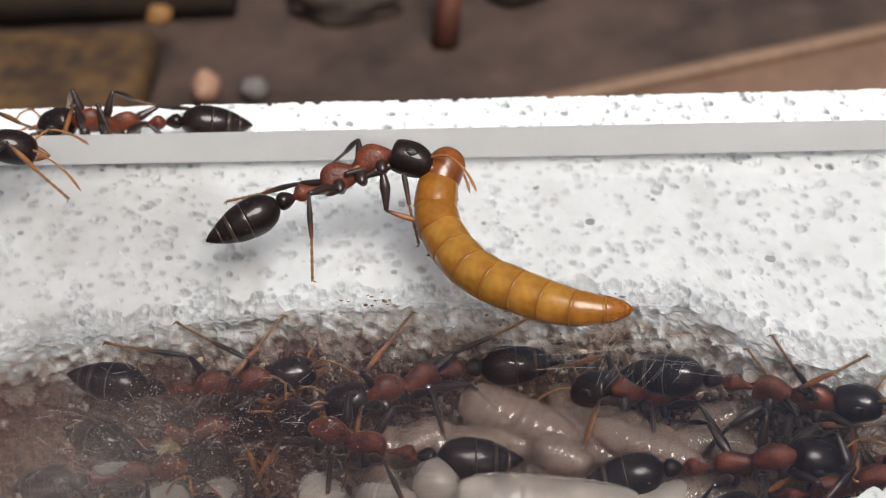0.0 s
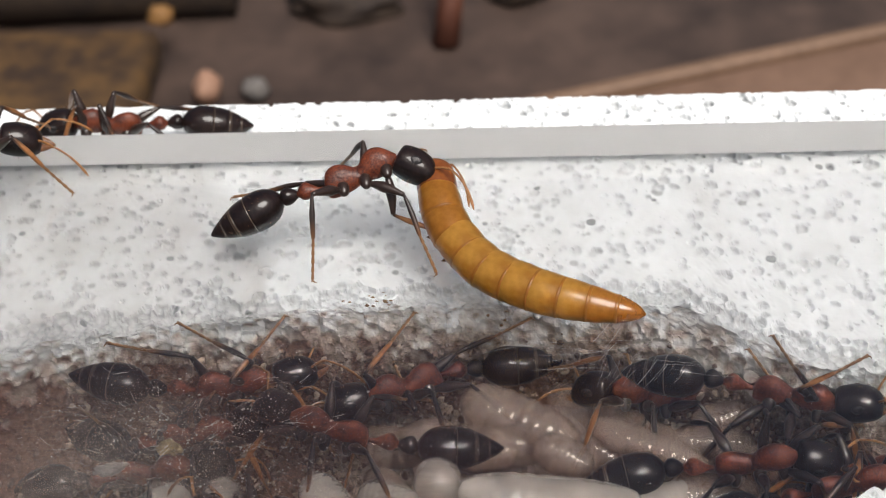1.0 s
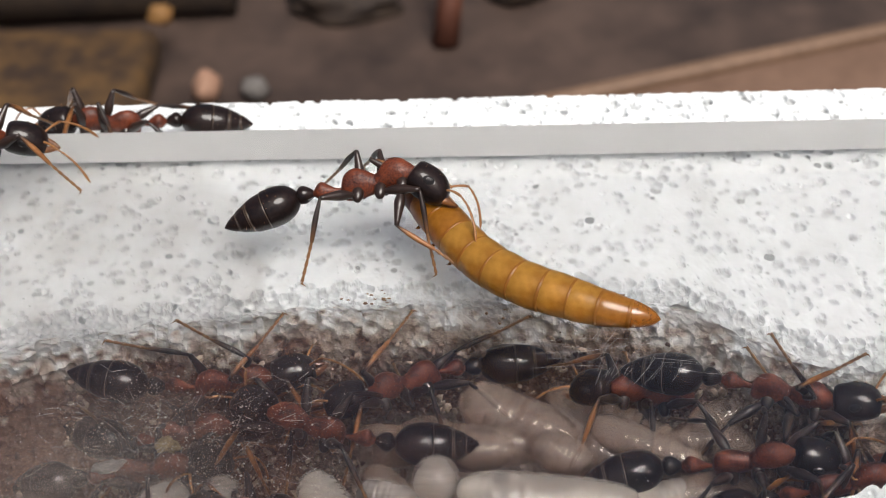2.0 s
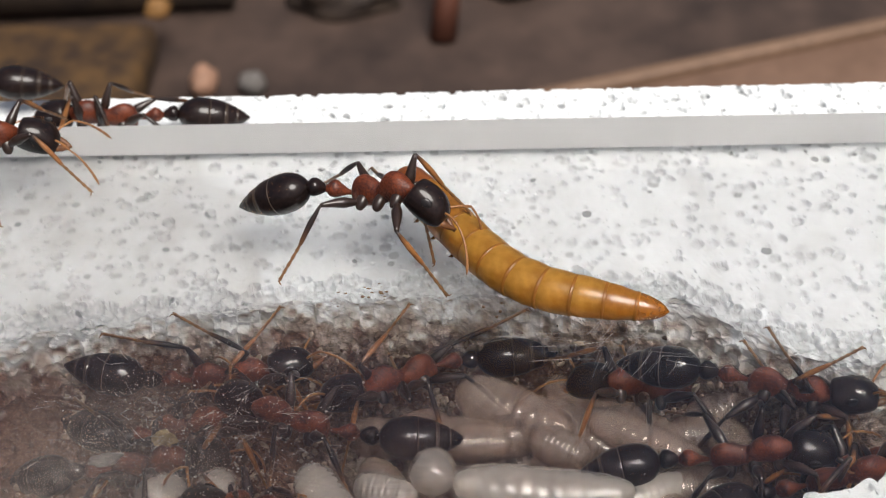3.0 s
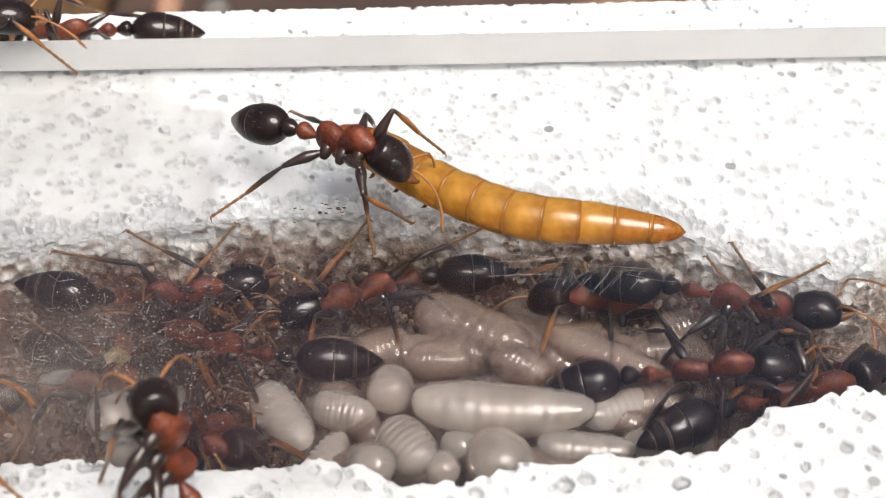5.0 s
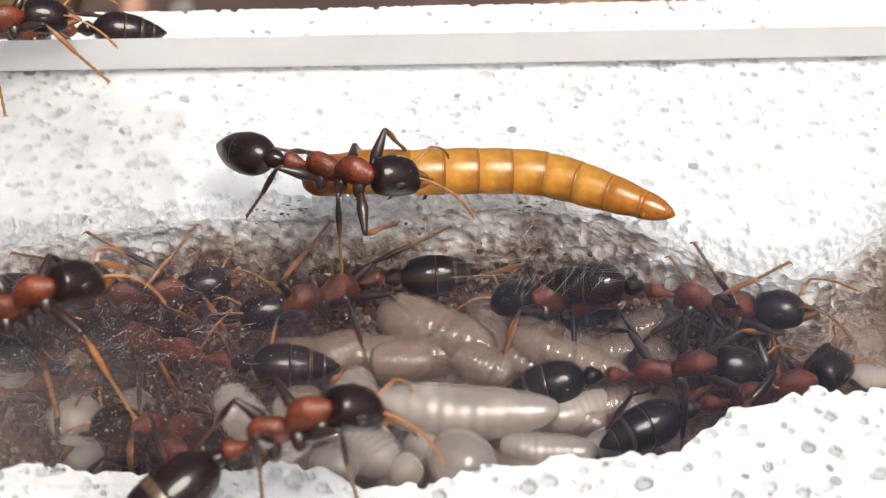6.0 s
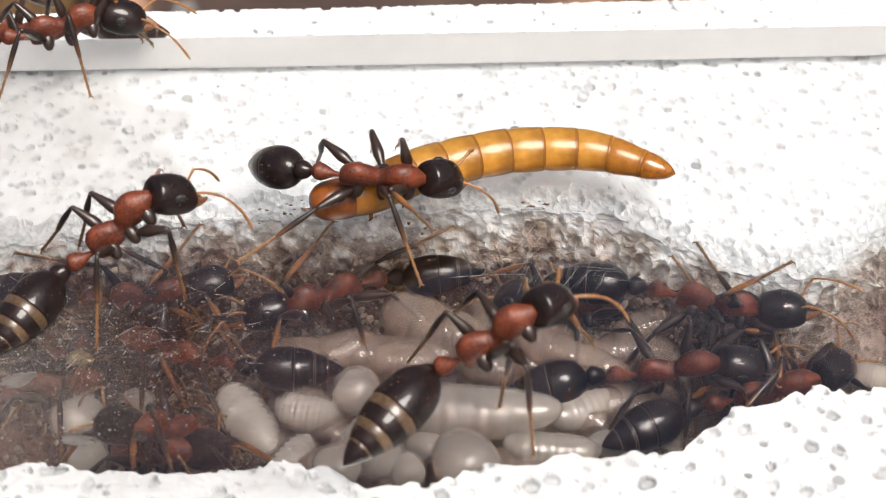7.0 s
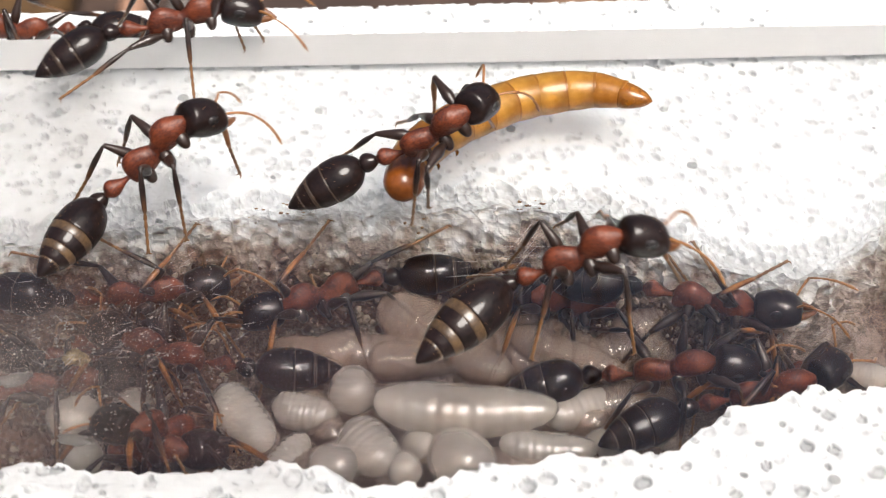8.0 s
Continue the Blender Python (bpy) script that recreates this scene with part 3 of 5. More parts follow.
T = {
    "head": template("head", loft([(0.0, 0.25, 0.25, 0), (0.04, 0.58, 0.52, 0), (0.20, 0.75, 0.72, 0.02), (0.80, 0.83, 0.82, 0.02), (1.36, 0.81, 0.75, 0), (1.74, 0.71, 0.57, -0.05), (1.95, 0.50, 0.34, -0.09), (2.01, 0.12, 0.1, -0.09)], 28, 26), black_shell),
    "eye": template("eye", ball((0, 0, 0), (0.3, 0.14, 0.24), 3), eye_m),
    "mandible": template("mandible", loft([(0, 0.16, 0.18, 0), (0.2, 0.19, 0.18, 0), (0.5, 0.15, 0.13, 0), (0.72, 0.10, 0.08, 0), (0.80, 0.03, 0.03, 0)], 12, 10, lambda c: Vector((c.x, c.y - 0.5 * c.x * c.x, c.z - 0.12 * c.x))), amber_shell),
    "antenna": template("antenna", limb(1.15, 0.06, 0.05, 0.07, 0.08, 7), tan_leg),
    "funiculus": template("funiculus", tube([(0.165 * i, 0, -0.006 * i * i) for i in range(13)], [0.04] + [0.042 + 0.012 * (i % 2) + 0.002 * i for i in range(11)] + [0.022], 8), tan_leg),
    "pronotum": template("pronotum", loft([(1.5, 0.33, 0.36, -0.12), (1.82, 0.36, 0.43, -0.03), (2.10, 0.43, 0.59, 0.09), (2.5, 0.50, 0.70, 0.15), (2.92, 0.50, 0.65, 0.12), (3.22, 0.40, 0.47, 0.06), (3.44, 0.25, 0.28, 0.03), (3.55, 0.17, 0.17, 0.02)], 30, 24), red_shell),
    "propodeum": template("propodeum", loft([(0.0, 0.12, 0.12, -0.24), (0.05, 0.29, 0.36, -0.16), (0.28, 0.41, 0.62, 0.0), (0.72, 0.455, 0.72, 0.07), (1.16, 0.43, 0.63, 0.02), (1.50, 0.37, 0.47, -0.07), (1.80, 0.34, 0.38, -0.14), (2.1, 0.28, 0.30, -0.1)], 30, 24), red_shell),
    "coxa": template("coxa", loft([(0, 0.15, 0.17, 0), (0.25, 0.26, 0.28, 0), (0.55, 0.25, 0.26, 0), (0.76, 0.16, 0.16, 0), (0.82, 0.08, 0.08, 0)], 10, 12), dark_leg),
    "petiole": template("petiole", loft([(0.0, 0.10, 0.10, -0.04), (0.3, 0.14, 0.14, -0.02), (0.55, 0.26, 0.26, 0.02), (0.85, 0.37, 0.40, 0.07), (1.08, 0.33, 0.36, 0.05), (1.24, 0.18, 0.19, 0.02), (1.34, 0.11, 0.12, 0)], 18, 16), red_shell),
    "postpetiole": template("postpetiole", loft([(1.28, 0.1, 0.1, 0), (1.4, 0.22, 0.23, 0.02), (1.7, 0.4, 0.4, 0.03), (1.95, 0.4, 0.4, 0.02), (2.1, 0.26, 0.26, 0), (2.2, 0.16, 0.16, 0)], 14, 16), black_shell),
    "gaster": template("gaster", loft([(-0.05, 0.14, 0.14, 0), (0.06, 0.4, 0.4, 0), (0.4, 0.74, 0.72, 0), (0.9, 0.93, 0.9, 0), (1.45, 0.96, 0.92, 0), (1.62, 0.93, 0.88, 0), (1.64, 0.7, 0.7, 0)], 22, 24), black_shell),
    "tergite": template("tergite", loft([(1.5, 0.7, 0.68, 0), (1.6, 0.91, 0.87, 0), (2.0, 0.885, 0.84, 0), (2.4, 0.77, 0.73, 0), (2.42, 0.5, 0.5, 0)], 14, 24), black_shell),
    "tergite_b": template("tergite", loft([(2.3, 0.5, 0.5, 0), (2.38, 0.755, 0.715, 0), (2.7, 0.655, 0.62, 0), (3.02, 0.50, 0.48, 0), (3.04, 0.3, 0.3, 0)], 12, 22), black_shell),
    "tergite_c": template("tergite", loft([(2.95, 0.3, 0.3, 0), (3.0, 0.485, 0.465, 0), (3.3, 0.35, 0.34, 0.01), (3.55, 0.19, 0.18, 0.02), (3.72, 0.04, 0.04, 0.02)], 12, 18), black_shell),
    "band": template("band", loft([(1.58, 0.86, 0.82, 0), (1.63, 0.918, 0.877, 0), (1.72, 0.914, 0.870, 0), (1.80, 0.907, 0.862, 0), (1.83, 0.85, 0.81, 0)], 10, 24), hair_band),
    "band_b": template("band", loft([(2.38, 0.70, 0.66, 0), (2.43, 0.756, 0.714, 0), (2.50, 0.736, 0.696, 0), (2.57, 0.712, 0.673, 0), (2.60, 0.65, 0.61, 0)], 10, 22), hair_band),
    "band_c": template("band", loft([(2.99, 0.43, 0.41, 0), (3.04, 0.480, 0.460, 0), (3.10, 0.452, 0.436, 0), (3.14, 0.432, 0.416, 0), (3.17, 0.37, 0.36, 0)], 8, 20), hair_band),
    "gold_band": template("band", loft([(1.58, 0.86, 0.82, 0), (1.63, 0.922, 0.881, 0), (1.76, 0.926, 0.882, 0), (1.94, 0.905, 0.860, 0), (1.97, 0.84, 0.80, 0)], 10, 24), gold_band),
    "gold_band_b": template("band", loft([(2.38, 0.70, 0.66, 0), (2.43, 0.760, 0.718, 0), (2.54, 0.732, 0.693, 0), (2.68, 0.680, 0.643, 0), (2.71, 0.60, 0.56, 0)], 10, 22), gold_band),
    "gold_band_c": template("band", loft([(2.99, 0.43, 0.41, 0), (3.04, 0.481, 0.461, 0), (3.10, 0.453, 0.437, 0), (3.16, 0.424, 0.408, 0), (3.19, 0.36, 0.35, 0)], 8, 20), gold_band),
    "hair": template("bristles", hairs(60, gaster_at, 0.2, 3), tan_leg),
    "head_hair": template("bristles", hairs(36, head_at, 0.16, 5), tan_leg),
    "femur": template("leg", limb(1.95, 0.13, 0.262, 0.13, 0.06, 13), dark_leg),
    "tibia": template("tibia", limb(1.98, 0.085, 0.135, 0.105, 0.03, 10), shin),
    "tibia_tan": template("tibia", limb(1.98, 0.085, 0.135, 0.105, 0.03, 10), amber_tibia),
    "tarsus": template("tarsus", foot_mesh(), foot_m),
}


def facing(at, way, up):
    """A pose at a place in millimetres whose x axis runs along way and whose z axis leans to up."""
    x = Vector(way).normalized()
    y = Vector(up).cross(x).normalized()
    m = Matrix((x, y, x.cross(y))).transposed().to_4x4()
    m.translation = Vector(at) * MM
    return m


def leg_pose(hip, foot, up, bend=None):
    """Poses of femur and shin between a hip and a foot, with the knee raised or bent toward a given side."""
    d = foot - hip
    span = min(max(d.length, (B - A) * 1.06), (A + B) * 0.985)
    u = d.normalized()
    c = (A * A + span * span - B * B) / (2 * A * span)
    side = (bend or up) - u * (bend or up).dot(u)
    side = side.normalized() if side.length > 1e-4 else Vector((0, 0, 1))
    knee = hip + u * A * c + side * A * math.sqrt(max(0, 1 - c * c))
    return facing(hip, knee - hip, up + Vector((0.02, 0.01, 0))), facing(knee, hip + u * span - knee, side + u * 0.3)


def body_poses(joints, up):
    """joints: waist, neck, face, start and tip of the gaster."""
    w, n, f, g, t = (Vector(j) for j in joints)
    return {"root": facing(w, n - w, up), "head": facing(n, f - n, up), "waist": facing(w, g - w, up), "gaster": facing(g, t - g, up)}


def ant(label, joints, up=(0, 0, 1), group="ants", feelers=(0, 0), ground=None, spread=1.0, feet=(), swollen=1.0):
    """An ant in parts. ground(x, y) is the height under its feet. Returns the thing and its moving parts."""
    up = Vector(up)
    root = tagged(new("ant"), label, "ant", group)
    q = body_poses(joints, up)
    root.matrix_basis = q["root"]
    inv = q["root"].inverted()
    p = {"root": root}
    part("pronotum", T["pronotum"], None, root)
    part("propodeum", T["propodeum"], None, root)
    p["head"] = part("head", T["head"], None, root, "glossy black head")
    part("bristles", T["head_hair"], None, p["head"])
    for s in (-1, 1):
        part("eye", T["eye"], None, p["head"]).matrix_basis = pose(0.92 * MM * K, s * 0.71 * MM * K, 0.26 * MM * K, 0, 0, -s * 4)
        part("mandible", T["mandible"], None, p["head"]).matrix_basis = pose(1.80 * MM * K, s * 0.35 * MM * K, -0.16 * MM * K, 0 if s > 0 else 180, 0, s * 4)
        a = feelers[0 if s < 0 else 1]
        scape = facing((1.68 * K, s * 0.28 * K, 0.24 * K), (0.7 + 0.2 * math.cos(a), s * (0.75 + 0.2 * math.sin(a)), 0.45 - 0.2 * math.sin(2 * a)), (0, 0, 1))
        part("antenna", T["antenna"], None, p["head"]).matrix_basis = scape
        tip = scape @ Vector((1.13 * MM * K, 0, 0)) / MM
        part("funiculus", T["funiculus"], None, p["head"]).matrix_basis = facing(tip, (0.95, s * (0.05 + 0.35 * math.cos(a)), -0.22 + 0.25 * math.sin(a)), (0, 0, 1))
    p["waist"] = part("petiole", T["petiole"], None, root)
    part("postpetiole", T["postpetiole"], None, p["waist"], "black pear-shaped second waist node")
    p["gaster"] = part("gaster", T["gaster"], None, root, "glossy black pointed gaster")
    stripe = "gold_band" if swollen > 1 else "band"
    for k in ("tergite", "tergite_b", "tergite_c"):
        part("tergite", T[k], None, p["gaster"])
    for k in (stripe, stripe + "_b", stripe + "_c"):
        part("band", T[k], None, p["gaster"], "golden hair band" if swollen > 1 else "")
    part("bristles", T["hair"], None, p["gaster"])
    for k in ("head", "waist", "gaster"):
        p[k].matrix_basis = inv @ q[k]
    p["gaster"].scale = (swollen, 0.5 + 0.5 * swollen, 0.5 + 0.5 * swollen)
    for k, h in HIPS.items():
        for s in (-1, 1):
            c = part("coxa", T["coxa"], None, root)
            c.matrix_basis = facing((h[0] + 0.08, s * (h[1] - 0.26), h[2] + 0.42), (-0.1, s * 0.55, -0.6), (1, 0, 0))
            leg = part("leg", T["femur"], None, root)
            tib = part("tibia", T["tibia_tan" if k == "front" else "tibia"], None, leg)
            tar = part("tarsus", T["tarsus"], None, leg, "tan jointed foot")
            hip = root.matrix_basis @ (Vector((h[0], s * h[1], h[2])) * MM) / MM
            hx, hy = HOMES[k]
            f = root.matrix_basis @ (Vector((hx + random.uniform(-.6, .6), s * spread * (hy + random.uniform(-.5, .4)), -2)) * MM) / MM
            for shrink in (1, 0.85, 0.7, 0.55, 0.4, 0.3):      # no foot reaches into a wall
                g = hip.lerp(f, shrink)
                g.z = ground(g.x, g.y) + 0.05 if ground else GLASS
                if g.z < min(hip.z + 1.3, GLASS + 0.01 if not ground else hip.z - 0.2 if spread < 1 else TOP - 0.5):
                    break
            f = g
            f.z = min(max(f.z, hip.z - 3.6), hip.z + 1.3)
            if (k, s) in feet:      # braced against the wall
                f = Vector(feet[(k, s)])
            a, b = leg_pose(hip, f, up)
            leg.matrix_basis = inv @ a
            tib.matrix_basis = tar.matrix_basis = a.inverted() @ b
            p[(k, s)] = (leg, tib, tar)
    return p


def track(rows, t):
    """The place at time t on a smooth way through rows of t, x, y, z."""
    r = np.array(rows, float)
    T_, V = r[:, 0], r[:, 1:]
    if t <= T_[0] or t >= T_[-1]:
        return Vector(V[0 if t <= T_[0] else -1])
    i = int(np.searchsorted(T_, t, "right")) - 1
    h = T_[i + 1] - T_[i]
    s = (V[i + 1] - V[i]) / h
    before = (V[i] - V[i - 1]) / (T_[i] - T_[i - 1]) if i > 0 else s * 0
    after = (V[i + 2] - V[i + 1]) / (T_[i + 2] - T_[i + 1]) if i + 2 < len(T_) else s
    m0, m1 = (np.where(a * s > 0, 2 * a * s / np.where(np.abs(a + s) < 1e-9, 1, a + s), 0) for a in (before, after))
    f = (t - T_[i]) / h
    return Vector((2 * f ** 3 - 3 * f * f + 1) * V[i] + (f ** 3 - 2 * f * f + f) * h * m0 + (3 * f * f - 2 * f ** 3) * V[i + 1] + (f ** 3 - f * f) * h * m1)


def key_ant(p, times, joints_at, up_at, feet_at, bends=()):
    """Key an ant's body and legs from its joints and feet."""
    rows = {}
    for t in times:
        up = Vector(up_at(t))
        q = body_poses(joints_at(t), up)
        inv = q["root"].inverted()
        rows.setdefault("root", []).append((t, q["root"]))
        for k in ("head", "waist", "gaster"):
            rows.setdefault(k, []).append((t, inv @ q[k]))
        for k, h in HIPS.items():
            for s in (-1, 1):
                hip = q["root"] @ (Vector((h[0], s * h[1], h[2])) * MM) / MM
                a, b = leg_pose(hip, feet_at(t, k, s, q["root"]), up, bends[(k, s)](t) if (k, s) in bends else None)
                rows.setdefault((k, s), []).append((t, inv @ a, a.inverted() @ b))
    for k, r in rows.items():
        if isinstance(k, str):
            walk(p[k], r)
        else:
            leg, tib, tar = p[k]
            walk(leg, [(t, a) for t, a, b in r])
            for o in (tib, tar):
                walk(o, [(t, b) for t, a, b in r])


def stepping(joints_at, up_at, level, pace=0.42):
    """Feet of a walking ant: two sets of three legs, one set planted while the other swings."""
    def home(t, k, s):
        t = min(max(t, 0), 8)
        m = body_poses(joints_at(t), Vector(up_at(t)))["root"]
        hx, hy = HOMES[k]
        f = m @ (Vector((hx, s * hy, -2)) * MM) / MM
        f.z = level
        return f

    def feet_at(t, k, s, root):
        lag = 0.0 if (k == "middle") == (s > 0) else 0.5
        n = math.floor(t / pace + lag)
        u = t / pace + lag - n
        here, there = home((n - lag + 0.35) * pace, k, s), home((n + 1.35 - lag) * pace, k, s)
        if u < 0.6:
            return here
        f = (u - 0.6) / 0.4
        f = f * f * (3 - 2 * f)
        c = here.lerp(there, f)
        c.z += min(0.8, 0.5 * (there - here).length) * math.sin(math.pi * f)
        return c
    return feet_at


# ---- ways of the moving things, in millimetres: t, x, y, z ----
HUNTER_WAIST = [(0, -10.62, 11.92, 5.40), (0.5, -10.64, 11.98, 5.40), (1, -10.47, 11.83, 5.40), (1.5, -10.17, 12.00, 5.40), (2.8, -8.52, 10.43, 5.60), (3, -8.56, 10.57, 5.60), (3.5, -8.62, 10.07, 5.60), (4, -8.21, 8.59, 5.60), (4.2, -8.00, 8.45, 5.60), (5.3, -7.75, 7.16, 6.20), (5.5, -6.97, 6.22, 6.20), (6, -6.35, 5.47, 6.20), (6.5, -6.06, 5.31, 6.20), (7, -5.05, 4.80, 6.20), (7.5, -3.79, 5.52, 6.20), (8, -1.82, 6.39, 6.20)]
HUNTER_NECK = [(0, -6.96, 13.20, 6.57), (0.5, -6.87, 13.10, 6.35), (1, -6.75, 13.02, 6.46), (1.5, -6.32, 12.98, 6.20), (2.8, -5.31, 8.70, 7.35), (3, -5.48, 8.67, 7.41), (3.5, -5.76, 7.70, 7.20), (4, -5.54, 6.00, 7.20), (4.2, -5.27, 5.86, 7.12), (5.3, -4.94, 4.67, 7.73), (5.5, -4.09, 3.82, 7.72), (6, -3.22, 3.24, 7.49), (6.5, -2.42, 3.69, 6.95), (7, -1.01, 4.67, 5.97), (7.5, -0.49, 5.09, 8.51), (8, 1.21, 6.26, 8.88)]
HUNTER_FACE = [(0, -4.38, 12.79, 5.91), (0.5, -4.39, 12.49, 5.47), (1, -4.31, 12.35, 5.53), (1.5, -3.99, 12.15, 5.12), (2.8, -3.20, 7.62, 6.05), (3, -3.41, 7.57, 6.07), (3.5, -3.46, 7.35, 5.83), (4, -3.19, 5.57, 5.95), (4.2, -3.30, 6.01, 5.28), (5.3, -2.87, 4.54, 5.99), (5.5, -1.69, 3.82, 6.48), (6, -0.77, 4.08, 6.73), (6.5, -0.33, 5.12, 6.01), (7, 0.86, 6.16, 4.71), (7.5, 0.92, 7.25, 7.72), (8, 2.45, 8.52, 8.06)]
HUNTER_GASTER = [(0, -12.86, 11.05, 4.91), (0.5, -12.97, 11.28, 5.14), (1, -12.83, 11.75, 4.73), (1.5, -12.49, 12.11, 4.64), (2.8, -10.95, 10.24, 5.87), (3, -10.98, 10.50, 6.02), (3.5, -11.01, 10.60, 5.53), (4, -10.29, 9.82, 5.18), (4.2, -10.07, 9.68, 5.14), (5.3, -9.67, 8.60, 5.69), (5.5, -9.02, 7.48, 5.75), (6, -8.45, 6.59, 5.64), (6.5, -8.09, 6.50, 5.51), (7, -7.17, 5.84, 5.56), (7.5, -6.13, 5.61, 5.47), (8, -3.92, 6.77, 4.99)]
HUNTER_TIP = [(0, -16.57, 9.13, 3.91), (0.5, -16.62, 9.29, 4.03), (1, -16.61, 10.25, 3.34), (1.5, -16.22, 10.21, 3.62), (2.8, -14.87, 10.42, 4.11), (3, -14.86, 10.90, 4.21), (3.5, -14.61, 11.89, 3.56), (4, -13.42, 12.19, 3.43), (4.2, -13.30, 12.01, 3.54), (5.3, -12.69, 11.14, 3.98), (5.5, -11.81, 10.21, 3.95), (6, -11.45, 9.27, 4.10), (6.5, -10.95, 9.19, 3.77), (7, -9.91, 8.49, 3.56), (7.5, -8.88, 7.48, 2.75), (8, -7.39, 6.51, 2.47)]
HUNTER_FRONT_R = [(0, -2.90, 10.00, 3.70), (0.5, -2.90, 9.60, 3.70), (1, -2.70, 9.40, 3.70), (1.5, -2.30, 8.60, 3.70), (2.8, -3.60, 5.60, 3.10), (3.5, -3.75, 5.53, 3.05), (4, -3.60, 4.30, 3.05), (5.5, -3.15, 4.93, 3.05), (6, -2.32, 4.79, 3.05), (6.5, -2.00, 4.60, 3.05), (7, -0.60, 4.30, 3.05), (7.5, 1.20, 7.60, 3.60), (8, 2.60, 10.60, 4.00)]
HUNTER_MID_R = [(0, -5.58, 9.94, 3.00), (0.5, -5.17, 9.12, 3.00), (1, -4.61, 7.74, 3.00), (1.5, -4.58, 7.68, 3.00), (2.8, -4.54, 7.46, 3.00), (3, -4.53, 7.89, 3.00), (3.5, -5.73, 5.28, 3.00), (4, -5.50, 4.26, 3.00), (5.5, -4.96, 1.88, 3.00), (6, -4.77, 1.34, 3.00), (6.5, -4.50, 5.15, 3.00), (7, -1.16, 0.58, 3.00), (7.3, -1.17, 0.76, 3.00), (7.5, 1.62, 4.17, 3.00), (8, -0.62, 5.94, 3.00)]
HUNTER_HIND_R = [(0, -10.74, 7.26, 3.00), (1.5, -10.87, 7.24, 3.00), (2.8, -12.12, 6.17, 3.00), (3, -12.22, 6.50, 3.00), (3.5, -12.27, 6.47, 3.00), (4, -13.28, 5.02, 3.00), (4.2, -13.50, 4.77, 3.00), (5.3, -13.49, 4.73, 3.00), (5.5, -13.43, 4.77, 3.00), (6, -9.52, 5.19, 3.00), (6.5, -11.17, 0.94, 3.00), (7, -10.99, 0.95, 3.00), (7.5, -5.11, -0.85, 3.00), (8, -1.44, 4.62, 3.00)]
HUNTER_FRONT_L = [(0, -6.20, 14.39, 6.00), (0.5, -6.25, 13.96, 6.00), (1, -5.92, 13.58, 6.00), (1.5, -5.42, 12.81, 6.00), (2.8, -2.67, 9.58, 5.00), (3, -2.65, 9.50, 5.00), (3.5, -3.84, 10.03, 5.00), (4, -3.33, 8.10, 5.00), (5.5, -1.45, 7.37, 5.00), (6, -1.92, 7.81, 5.00), (6.5, -2.82, 8.34, 4.80), (7, -2.35, 8.27, 4.80), (7.5, -2.15, 9.21, 4.80), (8, -0.35, 10.27, 4.80)]
HUNTER_MID_L = [(0, -10.56, 16.64, 3.00), (1, -10.14, 16.54, 3.00), (2.8, -8.14, 15.64, 3.00), (3.5, -8.40, 15.17, 3.00), (4, -7.41, 12.52, 3.00), (5.5, -4.51, 10.78, 3.00), (6, -4.32, 10.09, 3.00), (6.5, -4.61, 10.31, 3.00), (7, -3.73, 9.98, 3.00), (7.5, -3.95, 10.20, 3.00), (8, -2.43, 12.09, 3.00)]
HUNTER_HIND_L = [(0, -17.27, 13.06, 3.00), (0.5, -17.33, 13.12, 3.00), (1, -16.96, 13.58, 3.00), (1.5, -11.25, 15.01, 3.00), (2.8, -10.57, 14.04, 3.00), (3, -10.65, 14.19, 3.00), (3.5, -10.59, 14.44, 3.00), (4, -11.39, 14.73, 3.00), (4.2, -11.37, 14.53, 3.00), (5.3, -9.92, 12.90, 3.00), (5.5, -8.64, 10.96, 3.00), (6, -8.62, 10.18, 3.00), (6.5, -8.57, 10.76, 3.00), (7, -6.43, 9.12, 3.00), (7.5, -6.57, 9.03, 3.00), (8, -5.47, 9.17, 3.00)]
WORM_0 = [(0, -3.83, 13.62, 6.00), (0.5, -4.30, 12.89, 5.60), (1, -4.73, 13.24, 5.50), (1.5, -5.78, 13.10, 4.60), (2.8, -5.91, 13.00, 4.40), (3, -6.20, 13.15, 4.40), (3.5, -6.77, 12.31, 4.40), (4, -7.18, 10.08, 4.40), (4.2, -7.33, 9.97, 4.40), (5.3, -7.30, 8.81, 4.40), (5.5, -6.55, 8.19, 4.20), (6, -6.64, 6.75, 4.20), (6.5, -7.33, 6.10, 4.20), (7, -6.25, 4.90, 4.20), (7.5, -4.67, 5.10, 4.20), (8, -1.99, 5.88, 4.20)]
WORM_1 = [(0, -4.49, 12.16, 5.20), (0.5, -4.68, 11.30, 5.20), (1, -4.44, 11.30, 5.00), (1.5, -4.34, 10.36, 4.40), (2.8, -4.50, 11.39, 4.20), (3, -4.47, 11.08, 4.20), (3.5, -5.26, 11.86, 4.20), (4, -5.43, 9.87, 4.20), (4.2, -5.28, 9.33, 4.20), (5.3, -5.02, 8.39, 4.20), (5.5, -4.01, 8.00, 4.00), (6, -4.03, 7.38, 4.00), (6.5, -4.74, 6.72, 4.00), (7, -3.83, 5.92, 4.00), (7.5, -2.95, 6.82, 4.00), (8, -1.34, 8.59, 4.00)]
